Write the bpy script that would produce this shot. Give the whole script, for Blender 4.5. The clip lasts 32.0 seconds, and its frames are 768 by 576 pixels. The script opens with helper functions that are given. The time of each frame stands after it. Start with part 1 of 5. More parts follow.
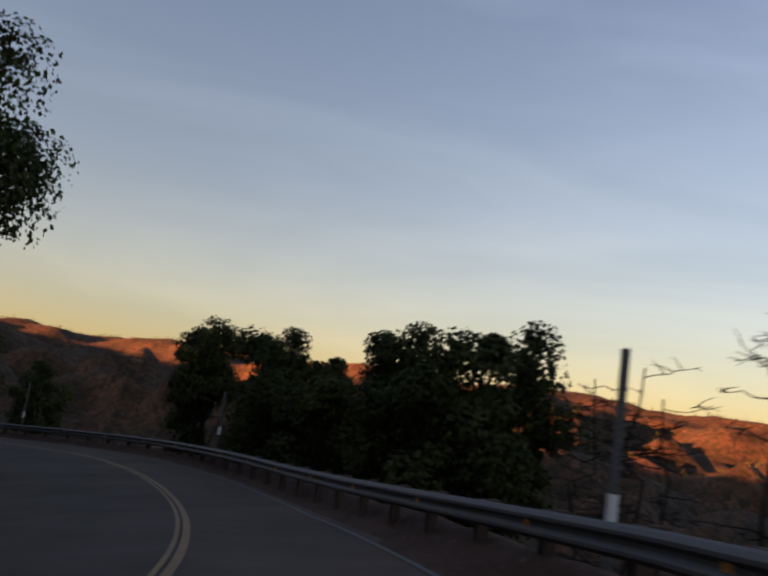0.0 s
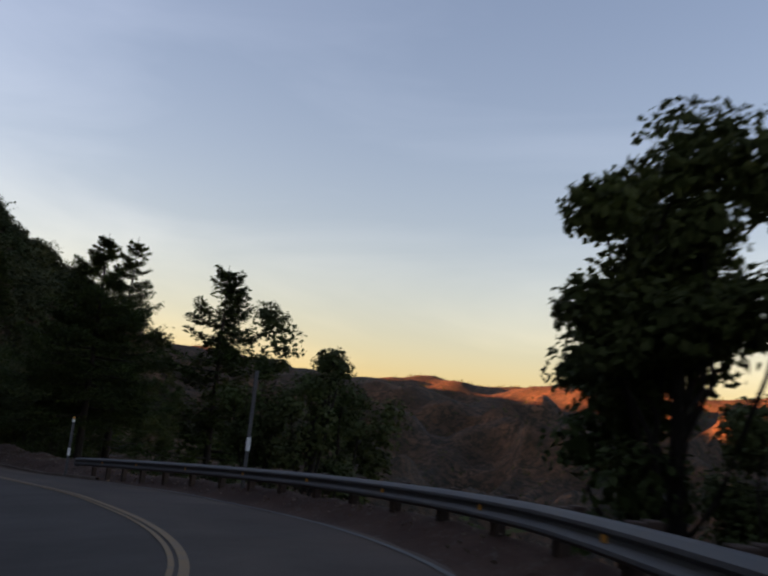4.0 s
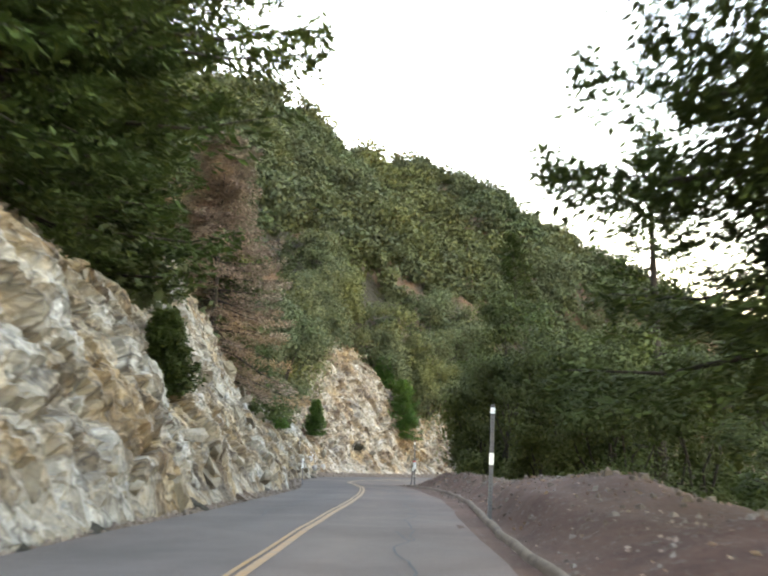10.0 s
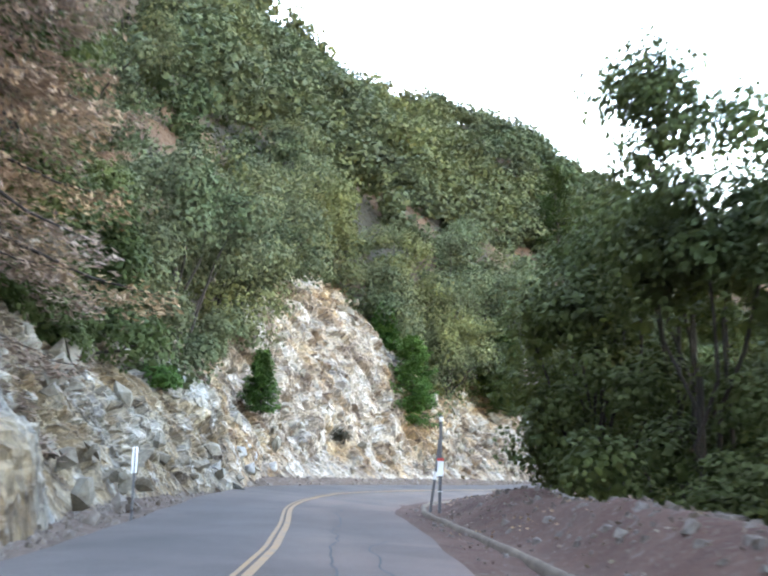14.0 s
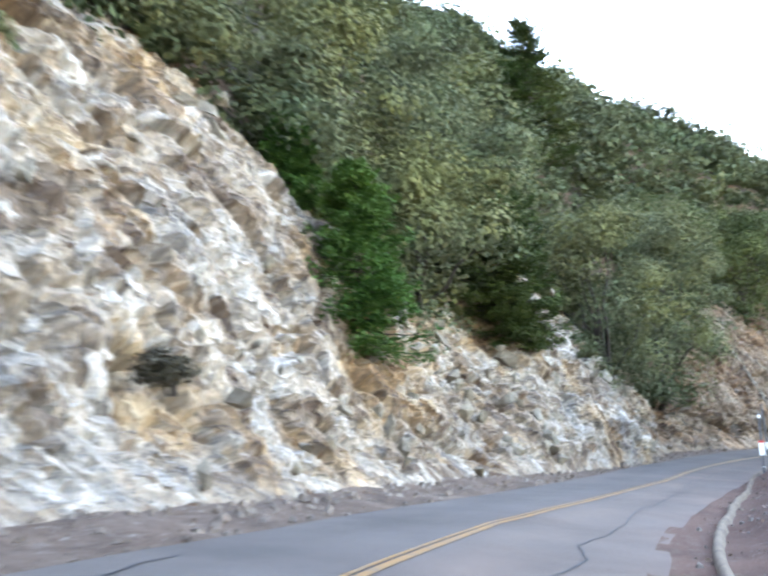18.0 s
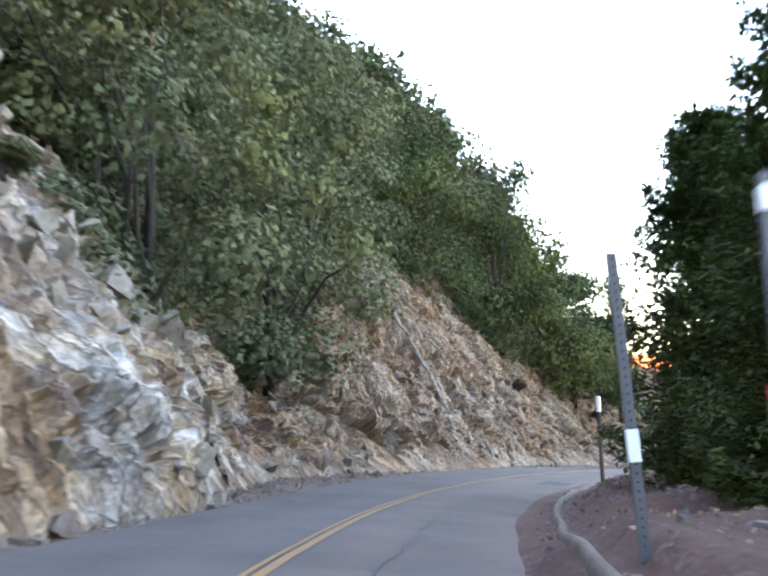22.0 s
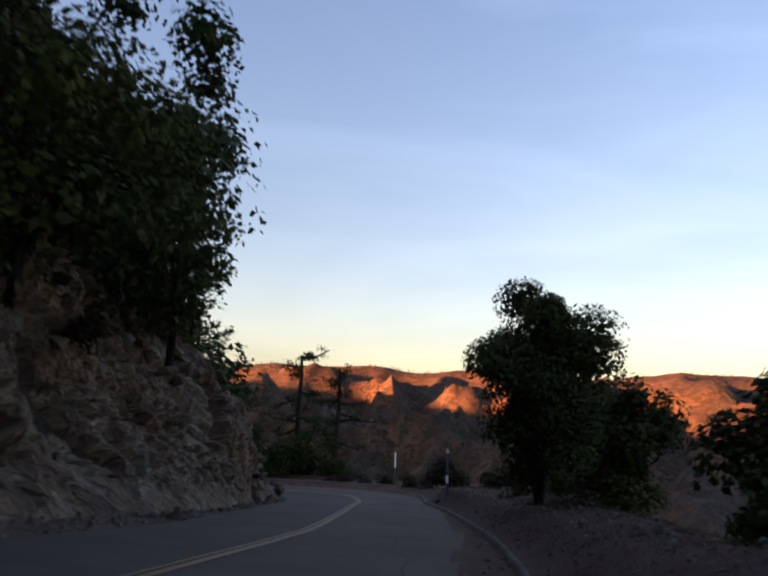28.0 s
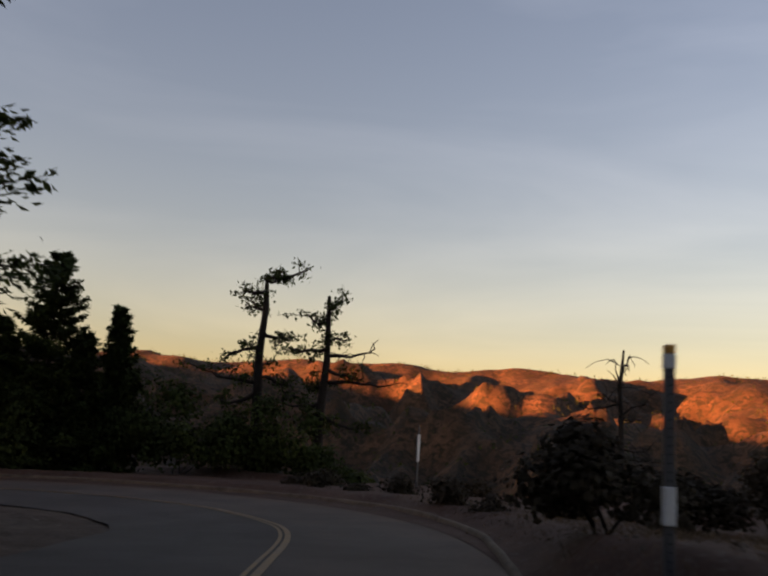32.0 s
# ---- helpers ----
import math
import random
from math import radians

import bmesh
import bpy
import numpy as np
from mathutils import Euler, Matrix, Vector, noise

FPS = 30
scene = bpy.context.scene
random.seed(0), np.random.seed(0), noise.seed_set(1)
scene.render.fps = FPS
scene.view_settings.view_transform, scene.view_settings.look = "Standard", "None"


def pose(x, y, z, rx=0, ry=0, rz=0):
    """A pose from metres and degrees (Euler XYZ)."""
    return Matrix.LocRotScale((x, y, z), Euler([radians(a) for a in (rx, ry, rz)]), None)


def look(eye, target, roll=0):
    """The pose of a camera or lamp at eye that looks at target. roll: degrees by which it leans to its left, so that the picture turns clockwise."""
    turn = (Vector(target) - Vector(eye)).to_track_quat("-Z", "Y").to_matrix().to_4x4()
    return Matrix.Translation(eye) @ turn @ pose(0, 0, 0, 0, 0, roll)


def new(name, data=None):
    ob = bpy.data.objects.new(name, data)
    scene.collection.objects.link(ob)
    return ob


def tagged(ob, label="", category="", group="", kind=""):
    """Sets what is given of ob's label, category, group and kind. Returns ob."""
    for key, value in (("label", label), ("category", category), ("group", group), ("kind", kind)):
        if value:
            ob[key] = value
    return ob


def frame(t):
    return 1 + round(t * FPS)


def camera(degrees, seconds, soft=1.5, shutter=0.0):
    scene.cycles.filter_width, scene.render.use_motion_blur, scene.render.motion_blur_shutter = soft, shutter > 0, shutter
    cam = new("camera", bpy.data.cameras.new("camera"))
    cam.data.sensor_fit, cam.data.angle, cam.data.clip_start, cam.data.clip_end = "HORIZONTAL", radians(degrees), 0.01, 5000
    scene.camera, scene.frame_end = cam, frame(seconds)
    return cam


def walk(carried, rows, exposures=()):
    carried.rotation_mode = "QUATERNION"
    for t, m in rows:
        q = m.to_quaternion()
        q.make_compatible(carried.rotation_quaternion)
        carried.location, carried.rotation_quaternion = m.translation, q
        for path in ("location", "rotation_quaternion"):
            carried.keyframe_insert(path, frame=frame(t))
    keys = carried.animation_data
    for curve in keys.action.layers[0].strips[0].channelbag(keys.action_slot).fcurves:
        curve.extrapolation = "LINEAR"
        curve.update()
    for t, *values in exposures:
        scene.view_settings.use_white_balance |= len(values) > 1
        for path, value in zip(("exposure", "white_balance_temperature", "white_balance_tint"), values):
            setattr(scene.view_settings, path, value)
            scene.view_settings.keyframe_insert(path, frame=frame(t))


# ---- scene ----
cam = camera(47.9, 32.0, soft=2.3, shutter=0.5)
PATH = [
    (0, (-0.000, -0.000, 1.200), (0.0691, 1.9715, 1.5294), 7.89),
    (0.5, (-0.002, 4.144, 1.032), (-0.0645, 6.1180, 1.3447), 7.26),
    (1, (-0.121, 8.229, 0.868), (-0.3072, 10.1939, 1.1912), 6.80),
    (1.5, (-0.642, 12.280, 0.703), (-0.9335, 14.2334, 1.0188), 5.95),
    (2, (-1.244, 16.274, 0.545), (-1.6257, 18.2107, 0.8674), 5.15),
    (2.5, (-2.080, 20.415, 0.391), (-2.5507, 22.3305, 0.7238), 4.68),
    (4.5, (-7.493, 35.924, -0.025), (-8.4045, 37.6752, 0.2950), 5.89),
    (5, (-9.493, 39.475, -0.184), (-10.5300, 41.1549, 0.1318), 5.47),
    (5.5, (-11.935, 42.893, -0.369), (-13.1587, 44.4421, -0.0482), 5.11),
    (6, (-14.758, 45.959, -0.556), (-16.1567, 47.3542, -0.2443), 4.69),
    (6.5, (-17.990, 48.709, -0.730), (-19.5462, 49.9280, -0.4263), 4.30),
    (7, (-21.265, 51.151, -0.931), (-22.8946, 52.2715, -0.6344), 3.94),
    (7.5, (-24.768, 53.551, -1.169), (-26.4293, 54.6270, -0.8794), 3.28),
    (8, (-28.022, 55.800, -1.383), (-29.6879, 56.8681, -1.0915), 2.62),
    (8.5, (-31.326, 58.134, -1.634), (-32.9943, 59.2025, -1.3587), 1.41),
    (9, (-34.649, 60.399, -1.875), (-36.3126, 61.4719, -1.5908), 0.80),
    (9.5, (-38.057, 62.723, -2.111), (-39.7182, 63.7971, -1.8169), 0.74),
    (10, (-41.415, 65.048, -2.317), (-43.0740, 66.1230, -2.0158), 0.83),
    (10.5, (-44.826, 67.354, -2.503), (-46.4810, 68.4347, -2.1977), 0.74),
    (11, (-48.185, 69.725, -2.684), (-49.8393, 70.8056, -2.3742), 0.73),
    (11.5, (-51.675, 72.073, -2.879), (-53.3274, 73.1566, -2.5717), 0.72),
    (12, (-55.134, 74.362, -3.066), (-56.7860, 75.4491, -2.7646), 1.00),
    (12.5, (-58.535, 76.726, -3.262), (-60.1846, 77.8179, -2.9639), 1.17),
    (13, (-61.873, 79.021, -3.458), (-63.5223, 80.1142, -3.1651), 1.07),
    (13.5, (-65.170, 81.243, -3.653), (-66.8297, 82.3190, -3.3545), 1.37),
    (14, (-68.532, 83.385, -3.865), (-70.2021, 84.4450, -3.5689), 1.51),
    (14.5, (-72.044, 85.629, -4.099), (-73.7375, 86.6525, -3.8061), 1.11),
    (16.5, (-88.075, 95.079, -5.124), (-89.8348, 95.9895, -4.8489), -0.90),
    (17, (-91.889, 97.292, -5.400), (-93.6148, 98.2643, -5.1241), -1.90),
    (17.5, (-95.546, 99.903, -5.694), (-97.1978, 100.9983, -5.4220), -2.17),
    (18, (-98.927, 102.597, -5.972), (-100.4670, 103.8406, -5.6866), -2.21),
    (18.5, (-101.910, 105.917, -6.265), (-103.2844, 107.3406, -5.9744), -1.84),
    (19, (-104.464, 109.307, -6.529), (-105.6886, 110.8604, -6.2348), -1.40),
    (19.5, (-106.661, 112.976, -6.774), (-107.7475, 114.6293, -6.4836), -1.28),
    (20, (-108.566, 116.496, -6.996), (-109.5733, 118.1995, -6.7083), -1.37),
    (20.5, (-110.360, 119.899, -7.202), (-111.3301, 121.6237, -6.9097), -1.70),
    (21, (-112.127, 123.206, -7.392), (-113.1151, 124.9181, -7.0881), -1.28),
    (21.5, (-113.964, 126.499, -7.554), (-114.9360, 128.2170, -7.2337), -1.16),
    (22, (-115.685, 129.862, -7.730), (-116.6210, 131.6003, -7.4089), -1.08),
    (22.5, (-117.272, 133.490, -7.887), (-118.1469, 135.2582, -7.5579), -1.59),
    (23, (-118.885, 137.128, -8.001), (-119.7027, 138.9189, -7.6487), -1.60),
    (23.5, (-120.445, 140.919, -8.105), (-121.2000, 142.7393, -7.7621), -1.67),
    (24, (-121.781, 144.742, -8.222), (-122.4813, 146.5833, -7.8757), -1.51),
    (24.5, (-123.108, 148.765, -8.336), (-123.7371, 150.6328, -7.9936), -1.45),
    (25, (-124.169, 152.528, -8.426), (-124.7154, 154.4217, -8.0837), -1.52),
    (25.5, (-124.946, 156.506, -8.522), (-125.3801, 158.4267, -8.1720), -1.89),
    (26, (-125.608, 160.509, -8.613), (-125.9338, 162.4471, -8.2421), -1.79),
    (26.5, (-125.962, 164.663, -8.718), (-126.1719, 166.6155, -8.3373), -0.51),
    (28.5, (-126.072, 181.136, -9.348), (-126.1074, 183.1070, -9.0093), 2.51),
    (29, (-125.992, 185.185, -9.522), (-126.0228, 187.1576, -9.1946), 2.16),
    (29.5, (-125.931, 189.235, -9.688), (-125.9495, 191.2067, -9.3518), 1.30),
    (30, (-125.808, 193.262, -9.815), (-125.8259, 195.2310, -9.4618), 1.68),
    (30.5, (-125.756, 197.327, -9.930), (-125.7762, 199.2957, -9.5790), 2.10),
    (31, (-125.687, 201.408, -10.047), (-125.7241, 203.3764, -9.6956), 2.29),
    (31.5, (-125.751, 205.512, -10.151), (-125.8226, 207.4792, -9.7951), 2.67),
    (32, (-125.875, 209.572, -10.257), (-125.9891, 211.5374, -9.9072), 3.46),
]
EXPOSURES = [(0, 1.4, 6250, 36), (2, 1.5, 6150, 36), (4.5, 1.85, 6300, 36), (5.5, 1.95, 6600, 36), (6.5, 2.3, 7000, 34), (7.0, 2.7, 7400, 31), (7.5, 3.7, 7900, 28), (8.0, 4.3, 8100, 27), (8.5, 5.0, 8050, 26), (9.5, 5.6, 7650, 27), (12, 5.7, 6600, 26),
             (14, 6.1, 6200, 28), (18, 6.05, 6050, 29), (19, 5.95, 6000, 32), (21.5, 5.85, 6000, 32), (23, 5.65, 6000, 31), (24.5, 4.9, 6150, 26), (25.5, 4.1, 6400, 28), (26.2, 3.3, 6500, 31), (27.2, 2.5, 6300, 34), (28.5, 1.9, 5500, 37), (30, 1.9, 6700, 37), (32, 1.45, 6850, 38)]
walk(cam, [(t, look(eye, target, roll)) for t, eye, target, roll in PATH], EXPOSURES)

# ---------------------------------------------------------------- world and sun
SUN_BEARING, SUN_HEIGHT = 246.0, 4.2          # degrees clockwise from +y, degrees above the horizon
world = bpy.data.worlds.new("world")
scene.world = world
world.use_nodes = True
sky = world.node_tree.nodes.new("ShaderNodeTexSky")
sky.sky_type, sky.sun_disc = "NISHITA", False
sky.sun_elevation, sky.sun_rotation = radians(SUN_HEIGHT), radians(SUN_BEARING)
sky.altitude, sky.air_density, sky.dust_density, sky.ozone_density = 1200, 1.35, 2.5, 1.3
background = world.node_tree.nodes["Background"]
background.inputs["Strength"].default_value = 0.11
# faint high cirrus over the clear sky
wn, wl = world.node_tree.nodes, world.node_tree.links
veil_map, veil, veil_ramp, veil_mix = wn.new("ShaderNodeMapping"), wn.new("ShaderNodeTexNoise"), wn.new("ShaderNodeValToRGB"), wn.new("ShaderNodeMix")
veil_map.inputs["Scale"].default_value, veil_map.inputs["Rotation"].default_value = (1.2, 3.0, 7.0), (0.2, 0.25, 0.5)
veil.inputs["Scale"].default_value, veil.inputs["Detail"].default_value, veil.inputs["Distortion"].default_value = 1.3, 5, 0.6
veil_ramp.color_ramp.elements[0].position, veil_ramp.color_ramp.elements[0].color = 0.42, (1, 1, 1, 1)
veil_ramp.color_ramp.elements[1].position, veil_ramp.color_ramp.elements[1].color = 0.72, (1.22, 1.17, 1.13, 1)
veil_mix.data_type, veil_mix.blend_type = "RGBA", "MULTIPLY"
veil_mix.inputs[0].default_value = 1.0
wl.new(wn.new("ShaderNodeTexCoord").outputs["Generated"], veil_map.inputs["Vector"])
wl.new(veil_map.outputs[0], veil.inputs["Vector"])
wl.new(veil.outputs["Fac"], veil_ramp.inputs[0])
wl.new(sky.outputs[0], veil_mix.inputs[6])
wl.new(veil_ramp.outputs[0], veil_mix.inputs[7])
wl.new(veil_mix.outputs[2], background.inputs["Color"])
to_sun = Vector((math.sin(radians(SUN_BEARING)) * math.cos(radians(SUN_HEIGHT)),
                 math.cos(radians(SUN_BEARING)) * math.cos(radians(SUN_HEIGHT)), math.sin(radians(SUN_HEIGHT))))
sun = new("sun", bpy.data.lights.new("sun", "SUN"))
sun.data.energy, sun.data.angle, sun.data.color = 16.0, radians(0.53), (1.0, 0.325, 0.07)
sun.matrix_world = look(to_sun * 200, (0, 0, 0))


# ---------------------------------------------------------------- materials
def tree_of(name):
    m = bpy.data.materials.new(name)
    m.use_nodes = True
    n, l = m.node_tree.nodes, m.node_tree.links
    return m, n, l, n["Principled BSDF"]


def mixed(n, l, fac, a, b, kind="MIX"):
    x = n.new("ShaderNodeMix")
    x.data_type, x.blend_type = "RGBA", kind
    for slot, v in ((0, fac), (6, a), (7, b)):
        if hasattr(v, "is_linked"):
            l.new(v, x.inputs[slot])
        else:
            x.inputs[slot].default_value = v if slot == 0 else (*v, 1)
    return x.outputs[2]


def noise_of(n, l, scale, detail=6.0, rough=0.6, warp=0.0, stretch=None, world_space=True):
    t = n.new("ShaderNodeTexNoise")
    t.inputs["Scale"].default_value, t.inputs["Detail"].default_value = scale, detail
    t.inputs["Roughness"].default_value, t.inputs["Distortion"].default_value = rough, warp
    c = n.new("ShaderNodeNewGeometry").outputs["Position"] if world_space else n.new("ShaderNodeTexCoord").outputs["Object"]
    if stretch:
        m = n.new("ShaderNodeMapping")
        m.inputs["Scale"].default_value = stretch[:3]
        if len(stretch) > 3:
            m.inputs["Rotation"].default_value = [radians(a) for a in stretch[3:]]
        l.new(c, m.inputs["Vector"])
        c = m.outputs[0]
    l.new(c, t.inputs["Vector"])
    return t.outputs["Fac"]


def ramp(n, l, fac, *stops):
    r = n.new("ShaderNodeValToRGB")
    while len(r.color_ramp.elements) < len(stops):
        r.color_ramp.elements.new(0.5)
    for e, (p, c) in zip(r.color_ramp.elements, stops):
        e.position, e.color = p, (*c, 1) if hasattr(c, "__len__") else (c, c, c, 1)
    l.new(fac, r.inputs[0])
    return r.outputs[0]


def bump(n, l, b, height, strength=0.5, distance=0.05):
    x = n.new("ShaderNodeBump")
    x.inputs["Strength"].default_value, x.inputs["Distance"].default_value = strength, distance
    l.new(height, x.inputs["Height"])
    l.new(x.outputs[0], b.inputs["Normal"])


def earthy(name, stops, big, fine, rough=0.9, relief=0.6, depth=0.06, stretch=None, spots=None):
    """Ground, rock or bark: two scales of colour and a relief."""
    m, n, l, b = tree_of(name)
    c = ramp(n, l, noise_of(n, l, big, 8, 0.65, 0.4, stretch), *stops)
    f = noise_of(n, l, fine, 5, 0.7, 0.2, stretch)
    c = mixed(n, l, 0.75, c, ramp(n, l, f, (0.25, 0.45), (0.5, 1.0), (0.8, 1.35)), "MULTIPLY")
    if spots:
        scale, low, high, colour = spots
        c = mixed(n, l, ramp(n, l, noise_of(n, l, scale, 4, 0.6, 0.8), (low, 0.0), (high, 1.0)), c, colour)
    l.new(c, b.inputs["Base Color"])
    b.inputs["Roughness"].default_value = rough
    b.inputs["Specular IOR Level"].default_value = 0.25
    bump(n, l, b, f, relief, depth)
    return m


def rocky(name, tones, stain, grey, crack, white):
    """Broken cut rock: long splintered fragments along the strata, each with its own tone, stains and dark joints."""
    m, n, l, b = tree_of(name)
    at = n.new("ShaderNodeAttribute")
    at.attribute_name = "strata"
    warp = n.new("ShaderNodeTexNoise")
    warp.inputs["Scale"].default_value, warp.inputs["Detail"].default_value = 0.9, 4
    l.new(at.outputs["Vector"], warp.inputs["Vector"])
    push = n.new("ShaderNodeVectorMath")
    push.operation = "MULTIPLY_ADD"
    push.inputs[1].default_value = (0.7, 0.7, 0.7)
    l.new(warp.outputs["Color"], push.inputs[0])
    l.new(at.outputs["Vector"], push.inputs[2])

    def cells(scale, feature="F1"):
        v = n.new("ShaderNodeTexVoronoi")
        v.feature = feature
        v.inputs["Scale"].default_value = scale
        l.new(push.outputs[0], v.inputs["Vector"])
        return v

    def grain(scale, detail=6, rough=0.65):
        t = n.new("ShaderNodeTexNoise")
        t.inputs["Scale"].default_value, t.inputs["Detail"].default_value, t.inputs["Roughness"].default_value = scale, detail, rough
        l.new(push.outputs[0], t.inputs["Vector"])
        return t.outputs["Fac"]

    big, small, tiny = cells(0.8), cells(2.2), cells(5.5)
    tone = mixed(n, l, 0.55, big.outputs["Color"], small.outputs["Color"])
    tone = mixed(n, l, 0.3, tone, grain(0.35))
    bw = n.new("ShaderNodeRGBToBW")
    l.new(tone, bw.inputs[0])
    c = ramp(n, l, bw.outputs[0], *tones)
    patches = noise_of(n, l, 0.2, 5, 0.6, 0.9)
    c = mixed(n, l, ramp(n, l, patches, (0.46, 0.0), (0.58, 0.85)), c, stain, "MULTIPLY")
    c = mixed(n, l, ramp(n, l, noise_of(n, l, 0.33, 4, 0.6, 0.5), (0.56, 0.0), (0.66, 0.6)), c, grey)
    c = mixed(n, l, ramp(n, l, grain(0.75, 5, 0.7), (0.58, 0.0), (0.66, 0.8)), c, white)
    bits = n.new("ShaderNodeRGBToBW")
    l.new(tiny.outputs["Color"], bits.inputs[0])
    c = mixed(n, l, 0.7, c, ramp(n, l, bits.outputs[0], (0.15, 0.6), (0.5, 1.0), (0.85, 1.3)), "MULTIPLY")
    flecks = n.new("ShaderNodeRGBToBW")
    l.new(cells(13.0).outputs["Color"], flecks.inputs[0])
    c = mixed(n, l, 0.5, c, ramp(n, l, flecks.outputs[0], (0.15, 0.55), (0.5, 0.97), (0.8, 1.5)), "MULTIPLY")
    fine = grain(9.0, 8, 0.78)
    c = mixed(n, l, 0.7, c, ramp(n, l, fine, (0.3, 0.5), (0.5, 1.0), (0.72, 1.3)), "MULTIPLY")
    e1, e2 = cells(0.8, "DISTANCE_TO_EDGE"), cells(2.2, "DISTANCE_TO_EDGE")
    wear = grain(1.3, 3)
    keep = ramp(n, l, wear, (0.45, 0.0), (0.6, 0.8))
    c = mixed(n, l, mixed(n, l, ramp(n, l, e1.outputs["Distance"], (0.0, 1.0), (0.03, 0.0)), (0, 0, 0), keep), c, crack)
    c = mixed(n, l, mixed(n, l, ramp(n, l, e2.outputs["Distance"], (0.0, 1.0), (0.05, 0.0)), (0, 0, 0), keep), c, crack)
    l.new(c, b.inputs["Base Color"])
    b.inputs["Roughness"].default_value = 0.85
    b.inputs["Specular IOR Level"].default_value = 0.3
    h = mixed(n, l, 0.5, mixed(n, l, 0.5, fine, bits.outputs[0]), ramp(n, l, e2.outputs["Distance"], (0.0, 0.0), (0.12, 1.0)))
    bump(n, l, b, h, 0.9, 0.1)
    return m


def leafy(name, dark, mid, light, patch=0.25):
    """Leaves: every leaf its own tone, patches from bough to bough, some light let through."""
    m, n, l, b = tree_of(name)
    r = n.new("ShaderNodeNewGeometry").outputs["Random Per Island"]
    near_mid = [tuple(a * 0.5 + b * 0.5 for a, b in zip(x, mid)) for x in (dark, light)]
    c = ramp(n, l, r, (0.0, near_mid[0]), (0.5, mid), (1.0, near_mid[1]))
    c = mixed(n, l, 0.9, c, ramp(n, l, noise_of(n, l, patch * 0.6, 2, 0.5), (0.32, (0.78, 0.94, 0.85)), (0.5, (1.0, 1.0, 1.0)), (0.68, (1.3, 1.2, 0.8))), "MULTIPLY")
    c = mixed(n, l, 0.8, c, ramp(n, l, noise_of(n, l, patch * 1.4, 3, 0.6), (0.3, 0.5), (0.5, 1.0), (0.7, 1.5)), "MULTIPLY")
    l.new(c, b.inputs["Base Color"])
    b.inputs["Roughness"].default_value = 0.75
    b.inputs["Specular IOR Level"].default_value = 0.12
    tr = n.new("ShaderNodeBsdfTranslucent")
    l.new(c, tr.inputs["Color"])
    mx = n.new("ShaderNodeMixShader")
    mx.inputs[0].default_value = 0.25
    l.new(b.outputs[0], mx.inputs[1])
    l.new(tr.outputs[0], mx.inputs[2])
    l.new(mx.outputs[0], n["Material Output"].inputs["Surface"])
    return m


def plain(name, colour, rough=0.6, metal=0.0, wear=0.25, scale=9.0, dirt=(0.12, 0.09, 0.07)):
    """Painted or bare hardware with dirt and small scratches."""
    m, n, l, b = tree_of(name)
    f = noise_of(n, l, scale, 7, 0.7, 0.3)
    c = mixed(n, l, ramp(n, l, f, (0.45, 0.0), (0.75, wear)), colour, dirt)
    l.new(c, b.inputs["Base Color"])
    b.inputs["Roughness"].default_value, b.inputs["Metallic"].default_value = rough, metal
    bump(n, l, b, f, 0.15, 0.01)
    return m


ASPHALT = earthy("worn_asphalt", [(0.3, (0.0531, 0.0426, 0.0362)), (0.5, (0.0717, 0.058, 0.0499)), (0.7, (0.0902, 0.0736, 0.0632))],
                 0.35, 45, 0.88, 0.35, 0.01, spots=(0.12, 0.55, 0.72, (0.0983, 0.075, 0.0627)))
# the outer lane is dusty and warm, the inner one greyer from painted-in sky reflection, with darker oil between the
# wheel tracks
_n, _l = ASPHALT.node_tree.nodes, ASPHALT.node_tree.links
_b = _n["Principled BSDF"]
_old = _b.inputs["Base Color"].links[0].from_socket
_at = _n.new("ShaderNodeAttribute")
_at.attribute_name = "lane"
_w = _n.new("ShaderNodeMapRange")
_w.inputs["From Min"].default_value, _w.inputs["From Max"].default_value = -4.0, 4.0
_l.new(_at.outputs["Fac"], _w.inputs["Value"])
_tone = ramp(_n, _l, _w.outputs[0], (0.02, (1.6, 1.22, 1.0)), (0.16, (1.45, 1.22, 1.08)), (0.29, (1.15, 1.02, 0.94)), (0.4, (1.36, 1.2, 1.09)), (0.52, (0.98, 0.96, 0.96)), (0.62, (1.0, 1.0, 1.02)), (0.7, (0.84, 0.86, 0.89)), (0.8, (0.98, 1.0, 1.03)), (0.97, (0.95, 0.93, 0.9)))
_l.new(mixed(_n, _l, ramp(_n, _l, noise_of(_n, _l, 0.4, 4, 0.6, 0.6), (0.3, 0.45), (0.7, 1.0)), _old, mixed(_n, _l, 1.0, _old, _tone, "MULTIPLY")), _b.inputs["Base Color"])
PATCH = earthy("asphalt_patch", [(0.3, (0.0259, 0.0251, 0.0251)), (0.7, (0.0389, 0.0372, 0.0363))], 1.2, 60, 0.85, 0.3, 0.01)
TAR = earthy("tar_crack", [(0.3, (0.0121, 0.0117, 0.0117)), (0.7, (0.0259, 0.0242, 0.0229))], 2.0, 30, 0.7, 0.3, 0.01)
YELLOW = plain("worn_yellow_paint", (0.2, 0.094, 0.012), 0.6, 0, 0.95, 4.0, (0.0624, 0.0552, 0.0504))
